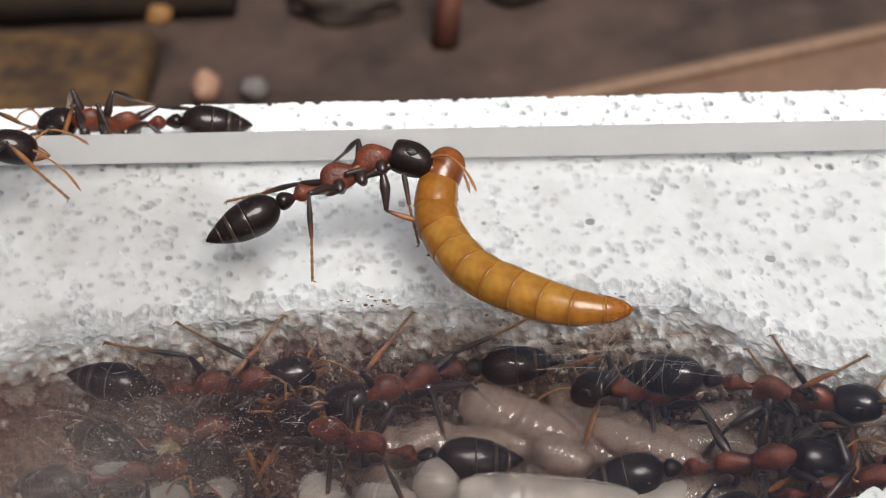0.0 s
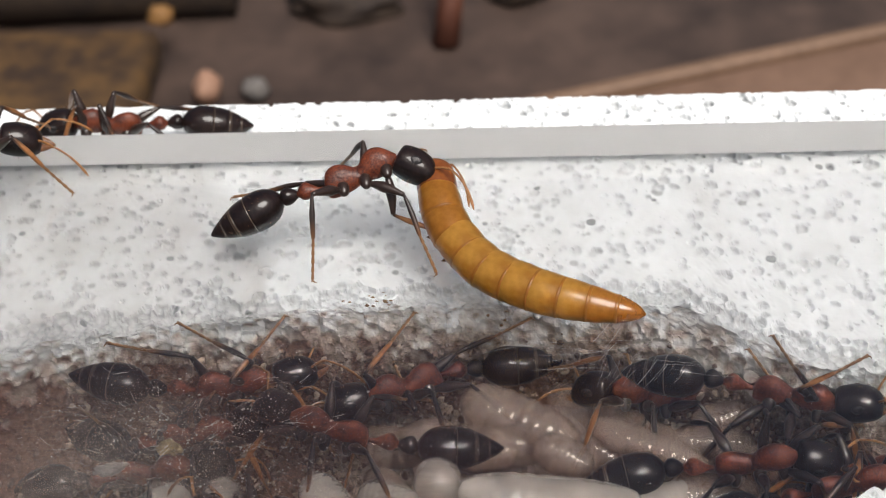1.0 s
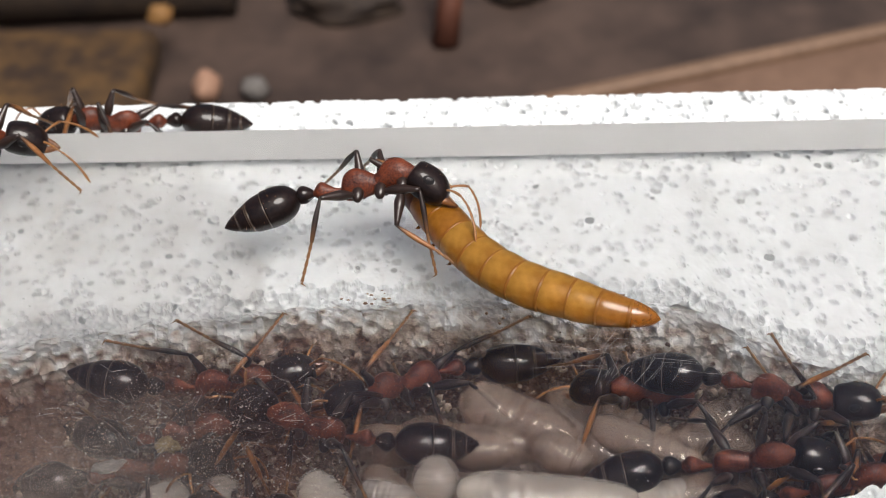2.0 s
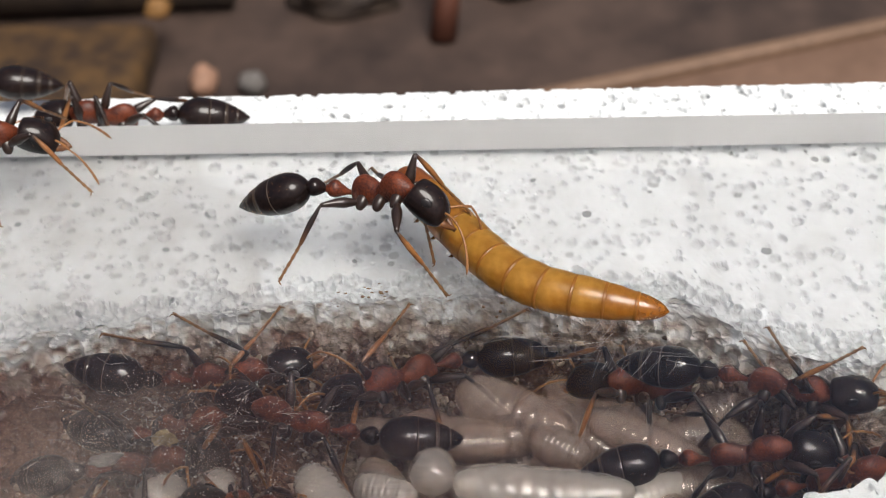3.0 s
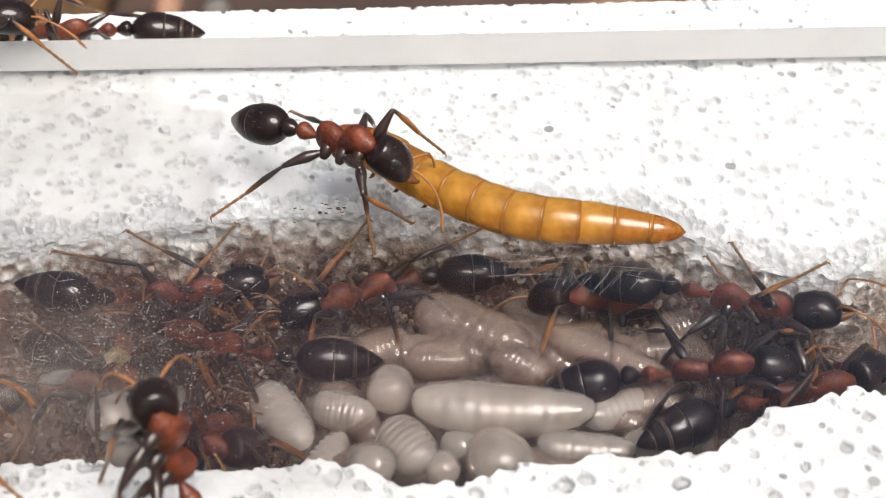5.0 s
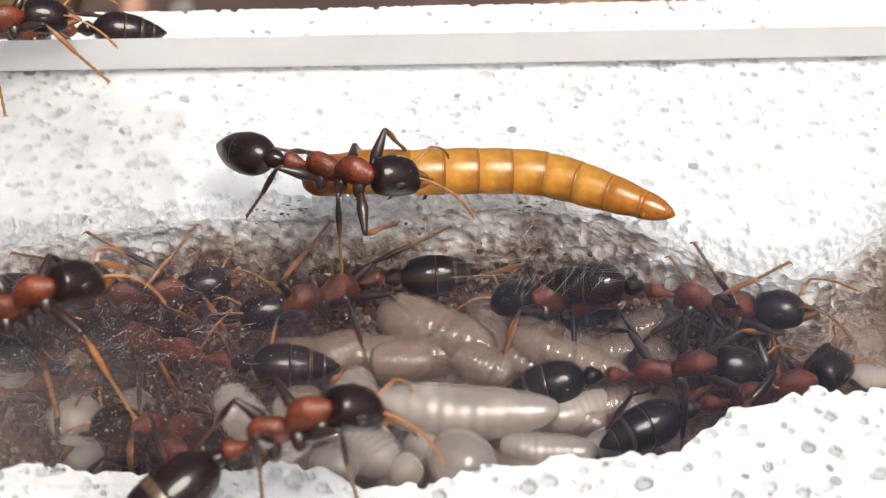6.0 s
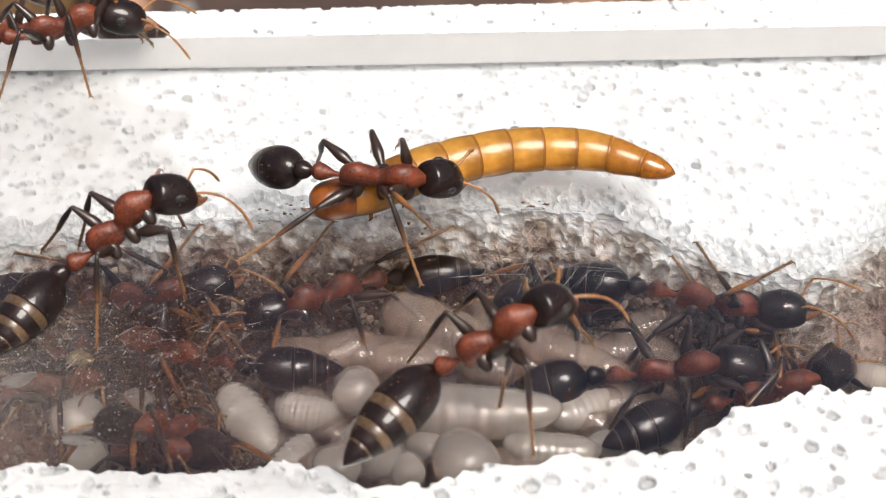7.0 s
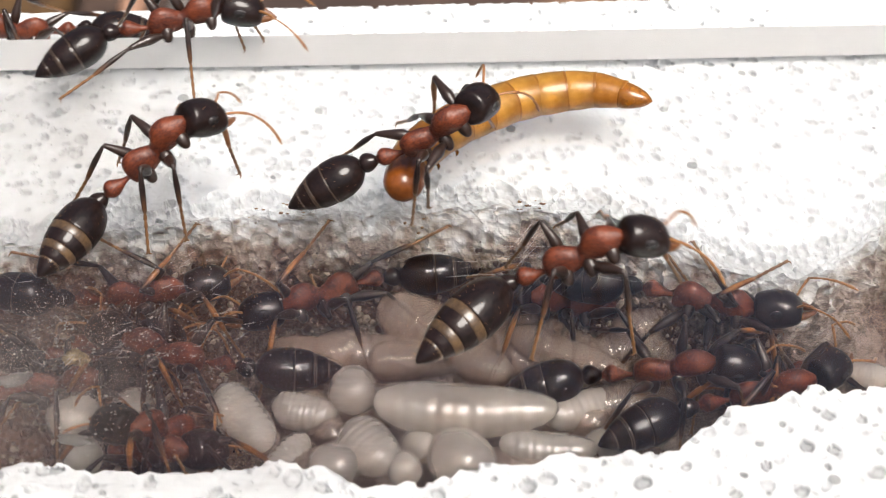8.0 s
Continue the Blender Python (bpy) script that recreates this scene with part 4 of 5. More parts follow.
WORM_2 = [(0, -4.35, 9.93, 4.40), (0.5, -4.26, 9.54, 4.40), (1, -3.75, 9.53, 4.40), (1.5, -2.25, 7.68, 4.00), (2.8, -2.97, 8.96, 4.00), (3, -2.79, 8.88, 4.00), (3.5, -3.71, 9.84, 4.00), (4, -3.65, 8.36, 4.00), (4.2, -3.23, 7.63, 4.00), (5.3, -2.72, 6.94, 4.00), (5.5, -1.46, 7.08, 4.00), (6, -1.23, 7.38, 4.00), (6.5, -1.98, 7.55, 4.00), (7, -1.37, 7.45, 4.00), (7.5, -0.92, 8.60, 4.00), (8, 0.33, 10.61, 4.00)]
WORM_3 = [(0, -2.64, 7.15, 4.00), (0.5, -2.62, 7.20, 4.00), (1, -2.13, 7.40, 4.00), (1.5, 0.04, 6.11, 4.00), (2.8, -1.07, 6.43, 4.00), (3, -0.90, 6.56, 4.00), (3.5, -2.07, 7.55, 4.00), (4, -1.34, 6.07, 4.00), (4.2, -0.96, 5.37, 4.00), (5.3, -0.20, 5.43, 4.00), (5.5, 1.59, 6.01, 4.00), (6, 1.85, 7.47, 4.00), (6.5, 0.84, 8.13, 4.00), (7, 1.16, 8.41, 4.00), (7.5, 1.22, 10.14, 4.00), (8, 2.39, 12.11, 4.00)]
WORM_4 = [(0, 0.05, 5.32, 4.00), (0.5, -0.35, 5.68, 4.00), (1, 0.01, 5.88, 4.00), (1.5, 2.54, 4.99, 4.00), (2.8, 1.03, 5.01, 4.00), (3, 1.20, 5.14, 4.00), (3.5, 0.07, 5.90, 4.00), (4, 1.16, 4.47, 4.00), (4.2, 1.77, 3.71, 4.00), (5.3, 2.53, 4.52, 4.00), (5.5, 4.32, 5.20, 4.00), (6, 4.92, 7.26, 4.00), (6.5, 3.65, 7.96, 4.00), (7, 3.73, 9.01, 4.00), (7.5, 3.57, 11.35, 4.00), (8, 4.81, 13.26, 4.00)]
WORM_5 = [(0, 2.53, 4.34, 4.00), (0.5, 2.14, 4.65, 4.00), (1, 2.23, 4.96, 4.00), (1.5, 4.17, 4.33, 4.00), (2.8, 3.50, 4.11, 4.00), (3, 3.82, 4.36, 4.00), (3.5, 3.38, 4.43, 4.00), (4, 4.68, 3.58, 4.00), (4.2, 5.27, 3.15, 4.00), (5.3, 6.03, 4.01, 4.00), (5.5, 7.28, 4.41, 4.00), (6, 8.17, 5.86, 4.00), (6.5, 7.54, 7.20, 4.00), (7, 7.42, 8.92, 4.00), (7.5, 6.51, 12.02, 4.20), (8, 7.92, 13.36, 4.30)]
WORM_6 = [(0, 5.24, 4.33, 3.90), (0.5, 5.45, 4.29, 3.90), (1, 5.73, 4.05, 3.90), (1.5, 6.02, 3.77, 3.90), (2.8, 7.17, 3.38, 3.90), (3, 7.13, 3.62, 3.90), (3.5, 7.18, 3.50, 3.90), (4, 8.98, 3.55, 3.90), (4.2, 9.38, 3.26, 3.90), (5.3, 9.96, 3.20, 3.90), (5.5, 10.48, 3.19, 3.90), (6, 11.19, 4.37, 3.90), (6.5, 11.28, 5.99, 3.90), (7, 11.40, 7.34, 3.90), (7.5, 9.79, 11.41, 4.40), (8, 10.77, 12.12, 4.60)]
SCOUT_WAIST = [(0, -32.55, 13.67, 5.40), (1, -32.52, 14.27, 5.40), (1.5, -32.42, 14.28, 5.40), (2.8, -31.45, 14.34, 5.40), (3.2, -31.07, 13.61, 5.40), (3.5, -31.74, 13.14, 5.40), (4, -31.93, 13.88, 5.40), (4.2, -31.77, 14.41, 5.40), (5.3, -29.39, 16.72, 5.40), (5.7, -27.12, 16.34, 5.40), (6, -26.28, 16.55, 5.40), (6.2, -25.64, 16.15, 5.40), (6.5, -24.14, 16.84, 5.40), (7, -22.27, 16.75, 5.40), (7.3, -20.66, 16.99, 5.40), (7.7, -18.63, 17.07, 5.40), (8, -15.77, 17.39, 5.40)]
SCOUT_NECK = [(0, -28.87, 15.37, 5.50), (1, -28.83, 15.95, 5.51), (1.5, -28.73, 15.96, 5.51), (2.8, -27.75, 15.99, 5.54), (3.2, -27.37, 15.25, 5.54), (3.5, -28.06, 14.81, 5.51), (4, -28.25, 15.57, 5.53), (4.2, -28.09, 16.09, 5.53), (5.3, -25.67, 18.31, 5.62), (5.7, -23.38, 17.87, 5.66), (6, -22.52, 18.04, 5.69), (6.2, -21.88, 17.62, 5.69), (6.5, -20.36, 18.23, 5.72), (7, -18.46, 18.08, 5.77), (7.3, -16.83, 18.25, 5.81), (7.7, -14.78, 18.26, 5.87), (8, -11.90, 18.47, 5.94)]
SCOUT_FACE = [(0, -26.33, 15.70, 4.67), (1, -26.26, 16.44, 4.86), (1.5, -26.17, 16.37, 4.78), (2.8, -25.26, 16.11, 4.52), (3.2, -24.83, 15.51, 4.66), (3.5, -25.63, 15.09, 4.37), (4, -25.73, 15.81, 4.59), (4.2, -25.67, 16.55, 4.42), (5.3, -23.07, 18.96, 5.28), (5.7, -20.76, 18.41, 5.28), (6, -19.90, 18.53, 5.28), (6.2, -19.41, 18.57, 5.17), (6.5, -17.75, 18.44, 5.07), (7, -15.84, 18.24, 5.16), (7.3, -14.20, 18.39, 5.23), (7.7, -12.14, 18.34, 5.33), (8, -9.24, 18.48, 5.48)]
SCOUT_GASTER = [(0, -34.96, 13.25, 5.20), (1, -34.92, 13.80, 5.23), (1.5, -34.82, 13.81, 5.23), (2.8, -33.85, 13.87, 5.23), (3.2, -33.48, 13.19, 5.19), (3.5, -34.15, 12.75, 5.16), (4, -34.34, 13.55, 5.13), (4.2, -34.18, 14.10, 5.11), (5.3, -31.80, 16.34, 5.16), (5.7, -29.54, 16.07, 5.08), (6, -28.69, 16.27, 5.09), (6.2, -28.06, 15.89, 5.08), (6.5, -26.56, 16.74, 5.03), (7, -24.69, 16.66, 5.02), (7.3, -23.07, 16.91, 5.01), (7.7, -21.04, 16.99, 5.01), (8, -18.18, 17.32, 5.00)]
SCOUT_TIP = [(0, -38.43, 10.87, 4.32), (1, -38.24, 11.15, 4.58), (1.5, -38.13, 11.16, 4.57), (2.8, -37.19, 11.25, 4.55), (3.2, -36.87, 10.66, 4.44), (3.5, -37.68, 10.49, 4.20), (4, -37.90, 11.38, 4.08), (4.2, -37.77, 12.00, 4.02), (5.3, -35.18, 13.80, 4.39), (5.7, -33.07, 13.82, 4.10), (6, -32.13, 13.81, 4.26), (6.2, -31.56, 13.57, 4.15), (6.5, -29.93, 14.28, 4.00), (7, -28.09, 14.26, 3.95), (7.3, -26.50, 14.56, 3.91), (7.7, -24.50, 14.71, 3.86), (8, -21.68, 15.14, 3.80)]
CLIMBER_WAIST = [(0, -32.54, -9.39, 5.40), (4.6, -28.82, -12.87, 5.40), (5.3, -22.72, -7.87, 5.40), (5.7, -21.13, -5.85, 5.40), (6, -19.84, -3.62, 5.40), (6.2, -18.90, -2.65, 5.40), (6.5, -16.53, -1.00, 5.40), (6.8, -16.45, 0.07, 5.40), (7, -16.08, 0.44, 5.40), (7.3, -16.06, 1.55, 5.40), (7.7, -15.75, 3.63, 5.40), (8, -15.04, 5.51, 5.40)]
CLIMBER_NECK = [(0, -29.11, -8.92, 7.50), (4.6, -25.48, -12.61, 7.67), (5.3, -19.59, -8.05, 7.96), (5.7, -18.14, -5.91, 8.13), (6, -16.53, -3.89, 7.71), (6.2, -15.29, -1.74, 7.00), (6.5, -13.29, -0.03, 7.64), (6.8, -13.60, 0.88, 8.16), (7, -13.23, 1.25, 8.16), (7.3, -13.37, 2.41, 8.31), (7.7, -13.56, 3.84, 8.80), (8, -12.19, 6.49, 8.11)]
CLIMBER_FACE = [(0, -28.27, -6.80, 6.06), (4.6, -24.75, -10.69, 5.91), (5.3, -18.31, -6.09, 6.62), (5.7, -17.05, -3.99, 6.58), (6, -14.69, -2.28, 6.57), (6.2, -13.46, -0.32, 5.62), (6.5, -11.19, 1.19, 6.46), (6.8, -11.33, 1.94, 7.16), (7, -11.26, 2.60, 6.90), (7.3, -11.53, 4.03, 7.19), (7.7, -11.98, 5.83, 7.88), (8, -10.33, 8.10, 7.00)]
CLIMBER_GASTER = [(0, -34.55, -9.25, 4.02), (4.6, -30.73, -12.90, 3.86), (5.3, -24.65, -8.03, 3.89), (5.7, -23.08, -5.85, 3.91), (6, -21.88, -3.67, 4.04), (6.2, -21.02, -2.78, 4.17), (6.5, -18.59, -0.81, 4.10), (6.8, -18.26, -0.14, 3.76), (7, -17.92, 0.39, 3.78), (7.3, -17.81, 1.18, 3.72), (7.7, -17.28, 3.68, 3.49), (8, -16.65, 5.57, 3.56)]
CLIMBER_TIP = [(0, -38.00, -9.88, 1.53), (4.6, -34.12, -13.36, 1.25), (5.3, -27.82, -8.79, 1.08), (5.7, -26.28, -6.43, 1.10), (6, -25.08, -4.26, 1.23), (6.2, -24.29, -3.06, 1.40), (6.5, -21.97, -1.04, 1.45), (6.8, -21.26, -1.24, 0.88), (7, -20.29, -2.73, 2.00), (7.3, -20.25, -0.80, 0.79), (7.7, -19.20, 0.52, 1.30), (8, -18.91, 2.54, 1.50)]
WALKER_WAIST = [(0, -0.81, -19.40, 5.40), (3.4, -1.01, -11.79, 5.40), (4.2, -9.86, -12.80, 5.40), (4.7, -12.36, -13.30, 5.40), (5.3, -11.39, -11.48, 5.40), (5.5, -10.44, -12.02, 5.40), (5.7, -9.88, -11.37, 5.40), (6, -7.76, -10.37, 5.40), (6.2, -5.49, -9.51, 5.40), (6.5, -1.54, -8.05, 5.40), (6.8, 0.47, -6.50, 5.40), (7, 0.63, -6.03, 5.40), (7.3, 2.13, -3.25, 5.40), (7.7, 3.12, -1.54, 5.40), (8, 4.66, -0.78, 5.40)]
WALKER_NECK = [(0, -3.18, -21.21, 8.14), (3.4, -4.08, -13.70, 7.23), (4.2, -12.35, -14.97, 7.73), (4.7, -12.55, -13.86, 9.41), (5.3, -11.62, -11.45, 9.44), (5.5, -9.38, -11.43, 9.26), (5.7, -7.37, -10.89, 8.55), (6, -4.42, -10.47, 7.70), (6.2, -2.08, -9.80, 7.56), (6.5, 1.71, -8.41, 7.80), (6.8, 3.84, -6.43, 7.64), (7, 3.65, -5.71, 8.07), (7.3, 3.56, -3.95, 9.12), (7.7, 4.57, -1.74, 9.18), (8, 7.87, -1.00, 7.86)]
WALKER_FACE = [(0, -5.08, -20.47, 6.38), (3.4, -6.41, -13.11, 5.99), (4.2, -14.78, -14.48, 6.64), (4.7, -13.72, -11.67, 8.34), (5.3, -12.45, -9.09, 8.41), (5.5, -9.26, -9.15, 7.82), (5.7, -6.21, -9.03, 6.98), (6, -2.14, -9.76, 6.46), (6.2, 0.29, -9.27, 6.37), (6.5, 3.86, -7.27, 6.64), (6.8, 6.09, -5.52, 6.44), (7, 5.35, -3.90, 7.00), (7.3, 4.20, -1.62, 7.91), (7.7, 5.73, 0.51, 8.25), (8, 10.37, -0.48, 6.99)]
WALKER_GASTER = [(0, 1.11, -18.46, 4.21), (3.4, 1.09, -10.87, 4.55), (4.2, -8.03, -11.63, 4.27), (4.7, -11.82, -13.00, 3.03), (5.3, -11.03, -11.31, 2.98), (5.5, -10.90, -11.74, 3.01), (5.7, -10.85, -11.27, 3.15), (6, -9.36, -10.00, 3.59), (6.2, -7.38, -9.20, 3.87), (6.5, -3.37, -7.82, 3.80), (6.8, -1.36, -5.98, 3.85), (7, -0.59, -5.16, 3.46), (7.3, 1.04, -2.97, 3.22), (7.7, 2.30, -0.74, 3.24), (8, 2.94, -0.17, 3.76)]
WALKER_TIP = [(0, 4.32, -17.18, 1.65), (3.4, 4.97, -10.38, 2.75), (4.2, -4.45, -10.83, 2.01), (4.7, -10.41, -13.07, -1.03), (5.3, -10.14, -11.80, -1.20), (5.5, -11.61, -12.25, -1.20), (5.7, -12.92, -11.20, -0.62), (6, -12.34, -10.89, 0.62), (6.2, -10.75, -10.84, 1.75), (6.5, -6.80, -10.15, 2.65), (6.8, -4.56, -8.44, 2.37), (7, -3.51, -7.81, 1.72), (7.3, -1.38, -5.82, 1.09), (7.7, -0.19, -3.48, 1.06), (8, -0.30, -2.36, 1.97)]
STRIP = ((-23.09, 23.65, 0.40), (-26.97, 22.90, 1.28), (-29.59, 23.04, 0.62), (-20.71, 24.20, 0.29), (-16.47, 24.56, -0.35))
N1 = ((11.47, 3.21, -2.20), (15.35, 2.06, -2.15), (17.97, 1.67, -1.61), (9.07, 3.73, -2.08), (4.98, 4.79, -2.83))
N2 = ((-17.09, 4.15, -3.60), (-13.12, 4.93, -3.80), (-10.57, 5.74, -3.48), (-19.47, 3.72, -3.15), (-23.70, 4.38, -2.85))
N3 = ((-4.40, 5.54, -3.80), (-8.06, 3.79, -3.81), (-10.68, 3.14, -3.89), (-2.25, 6.53, -4.42), (2.03, 6.86, -4.26))
N4 = ((9.28, -0.74, -3.60), (12.97, -1.30, -2.04), (15.59, -1.47, -2.68), (6.84, -0.65, -3.82), (2.66, -1.28, -4.62))
N5 = ((13.60, -2.80, -3.00), (17.55, -2.40, -2.04), (19.30, -0.70, -2.40), (11.10, -3.31, -3.20), (7.26, -5.20, -3.40))
N6 = ((17.81, -0.26, -4.20), (14.99, -2.63, -2.52), (14.00, -1.25, -4.61), (19.28, 1.24, -5.46), (22.31, 2.11, -8.38))
N8 = ((-14.81, -4.63, -4.60), (-11.60, -6.11, -2.64), (-10.13, -4.54, -4.27), (-16.43, -3.51, -6.07), (-19.49, -2.17, -8.77))
N9 = ((-11.81, -4.24, -3.60), (-13.87, -6.19, -0.71), (-16.01, -4.99, -1.83), (-11.38, -3.21, -5.78), (-9.36, -1.62, -9.23))
N10 = ((-18.60, 1.28, -4.40), (-14.75, 1.13, -3.17), (-12.85, 2.69, -4.29), (-20.63, 1.81, -5.66), (-24.53, 3.59, -5.99))
N11 = ((8.15, 4.87, -5.00), (4.54, 4.10, -3.33), (2.29, 5.02, -4.52), (9.82, 5.72, -6.58), (12.39, 6.98, -9.79))
N12 = ((-20.46, -0.90, -4.60), (-16.49, -0.82, -3.83), (-14.69, 0.68, -5.18), (-22.83, -0.76, -5.20), (-26.58, 0.09, -7.13))
NURSE_WAIST = [(0, -5.81, -0.36, -3.60), (1, -6.82, 0.36, -3.60), (1.5, -7.66, 0.54, -3.60), (2.8, -8.33, 0.25, -3.60), (3.5, -9.22, 0.90, -3.60), (4.2, -9.57, 0.17, -3.60), (5.3, -10.80, 0.06, -3.60), (6.5, -10.90, -0.29, -3.60), (8, -10.61, -0.47, -3.60)]


# where the walking ants set their feet on the plate: t, x, y, z
CLIMBER_FEET = {
    ("front", -1): [(6.5, -11.42, 0.76, 3.03), (7, -12.74, 4.38, 3.03), (7.5, -12.80, 5.06, 3.03), (8, -10.26, 8.15, 3.03)],
    ("middle", -1): [(6.5, -14.55, -3.72, 3.03), (7, -12.16, -0.32, 3.03), (7.5, -12.23, -0.13, 3.03), (8, -12.33, 3.57, 3.03)],
    ("hind", -1): [(6.5, -17.28, -2.77, 3.03), (7, -15.66, -3.28, 3.03), (7.5, -13.91, -0.31, 3.03), (8, -14.01, 2.69, 3.03)],
    ("front", 1): [(6.5, -12.67, 6.79, 3.03), (7, -14.34, 9.12, 3.03), (7.5, -15.47, 10.65, 3.03), (8, -13.89, 14.04, 3.03)],
    ("middle", 1): [(6.5, -18.66, 3.40, 3.03), (7, -17.51, 3.02, 3.03), (7.5, -18.43, 4.71, 3.03), (8, -16.37, 9.00, 3.03)],
    ("hind", 1): [(6.5, -20.40, 0.33, 3.03), (7, -19.23, 2.76, 3.03), (7.5, -18.66, 1.82, 3.03), (8, -18.20, 5.67, 3.03)],
}
WALKER_FEET = {
    ("front", -1): [(5.5, -4.82, -10.79, 3.03), (6, -1.18, -8.36, 3.03), (6.5, 4.45, -8.27, 3.03), (7, 6.52, -3.11, 3.03), (7.5, 7.93, 0.94, 3.03), (8, 11.08, 0.73, 3.03)],
    ("middle", -1): [(5.5, -7.10, -10.16, 3.03), (6, -3.62, -11.59, 3.03), (6.5, -0.59, -11.53, 3.03), (7, 3.67, -9.29, 3.03), (7.5, 5.99, -4.61, 3.03), (8, 8.56, -3.65, 3.03)],
    ("hind", -1): [(5.5, -8.04, -12.15, 3.03), (6, -7.31, -11.76, 3.03), (6.5, -1.72, -9.51, 3.03), (7, 2.23, -6.70, 3.03), (7.5, 3.78, -4.61, 3.03), (8, 4.04, -3.98, 3.03)],
    ("front", 1): [(5.5, -11.76, -8.78, 3.03), (6, -4.36, -4.59, 3.03), (6.5, 1.53, -2.63, 3.03), (7, 3.75, 1.13, 3.03), (7.5, 2.78, 6.99, 3.03), (8, 7.72, 5.53, 3.03)],
    ("middle", 1): [(5.5, -13.74, -11.67, 3.03), (6, -8.39, -5.72, 3.03), (6.5, -2.58, -5.28, 3.03), (7, 0.21, -1.46, 3.03), (7.5, 0.58, 0.58, 3.03), (8, 5.57, 4.34, 3.03)],
    ("hind", 1): [(5.5, -12.31, -12.70, 3.03), (6, -10.32, -9.02, 3.03), (6.5, -4.65, -6.24, 3.03), (7, -1.61, -4.28, 3.03), (7.5, -1.10, -4.77, 3.03), (8, 3.07, 1.58, 3.03)],
}
SCOUT_FEET = {
    ("front", -1): [(6.5, -19.46, 17.62, 3.03), (7, -16.32, 18.86, 3.03), (7.5, -13.23, 16.48, 3.03), (8, -11.00, 18.44, 3.03)],
    ("middle", -1): [(6.5, -22.55, 15.51, 3.03), (7, -18.97, 14.47, 3.03), (7.5, -16.93, 13.52, 3.03), (8, -13.11, 13.80, 3.03)],
    ("hind", -1): [(6.5, -26.07, 13.62, 3.03), (7, -23.73, 13.39, 3.03), (7.5, -21.42, 12.78, 3.03), (8, -21.34, 12.88, 3.03)],
    ("front", 1): [(6.5, -18.86, 19.30, 3.03), (7, -16.97, 19.30, 3.03), (7.5, -14.40, 19.30, 3.03), (8, -10.01, 19.30, 3.03)],
    ("middle", 1): [(6.5, -25.69, 19.30, 3.03), (7, -22.43, 19.30, 3.03), (7.5, -20.88, 19.30, 3.03), (8, -16.68, 19.30, 3.03)],
    ("hind", 1): [(6.5, -28.20, 19.30, 3.03), (7, -25.67, 19.30, 3.03), (7.5, -22.87, 19.30, 3.03), (8, -18.27, 19.99, 3.03)],
}


def placed(rows, before):
    """Feet that stand on the places in rows and swing from one to the next; before the first row, another gait."""
    def feet_at(t, k, s, root):
        r = rows[(k, s)]
        at = [Vector(p[1:]) for p in r]
        if t <= r[0][0]:
            f = min(max((t - r[0][0] + 0.3) / 0.3, 0), 1)
            return before(t, k, s, root).lerp(at[0], f)
        i = max(j for j, p in enumerate(r) if p[0] < t + 1e-6)
        if i == len(r) - 1:
            return at[i]
        lag = 0.12 if (k == "middle") == (s > 0) else 0.42
        f = min(max(((t - r[i][0]) / (r[i + 1][0] - r[i][0]) - lag) / 0.46, 0), 1)
        c = at[i].lerp(at[i + 1], f * f * (3 - 2 * f))
        c.z += min(0.7, 0.3 * (at[i + 1] - at[i]).length) * math.sin(math.pi * f)
        return c
    return feet_at


# ---- the mealworm: a chain of hard rings ----
RINGS = 11


def worm_ring_mesh(i):
    """Ring i of the worm along x, from head to tail."""
    r0, r1 = (float(np.interp(k, [0, 0.5, 1.2, 2.4, 5, 7.4, 8.4, 9.3, 10.1, 11], [0.90, 1.02, 1.09, 1.14, 1.165, 1.13, 1.05, 0.91, 0.72, 0.14])) for k in (i, i + 1))
    n = 1.9 if i < RINGS - 1 else 1.6
    rows = [(-0.75, r0 * 0.8), (-0.7, r0 * 0.91), (-0.45, r0 * 0.985), (0.0, (r0 + r1) / 2 * 1.025), (0.45, r1 * 1.01), (0.66, r1 * 0.985), (0.7, r1 * 0.9)]
    if i == 0:
        rows = [(-0.85, 0.1), (-0.78, 0.55), (-0.45, 0.92), (0.0, 1.04), (0.4, 1.06), (0.68, 1.0), (0.7, 0.75)]
    if i == RINGS - 1:
        rows = [(-0.75, r0 * 0.85), (-0.7, r0 * 0.97), (-0.35, r0 * 0.92), (0.0, r0 * 0.77), (0.32, r0 * 0.58), (0.55, r0 * 0.36), (0.66, r0 * 0.17), (0.74, 0.05)]
    return loft([(x * n / 1.4, r, r * 0.94, 0) for x, r in rows], 16, 28)


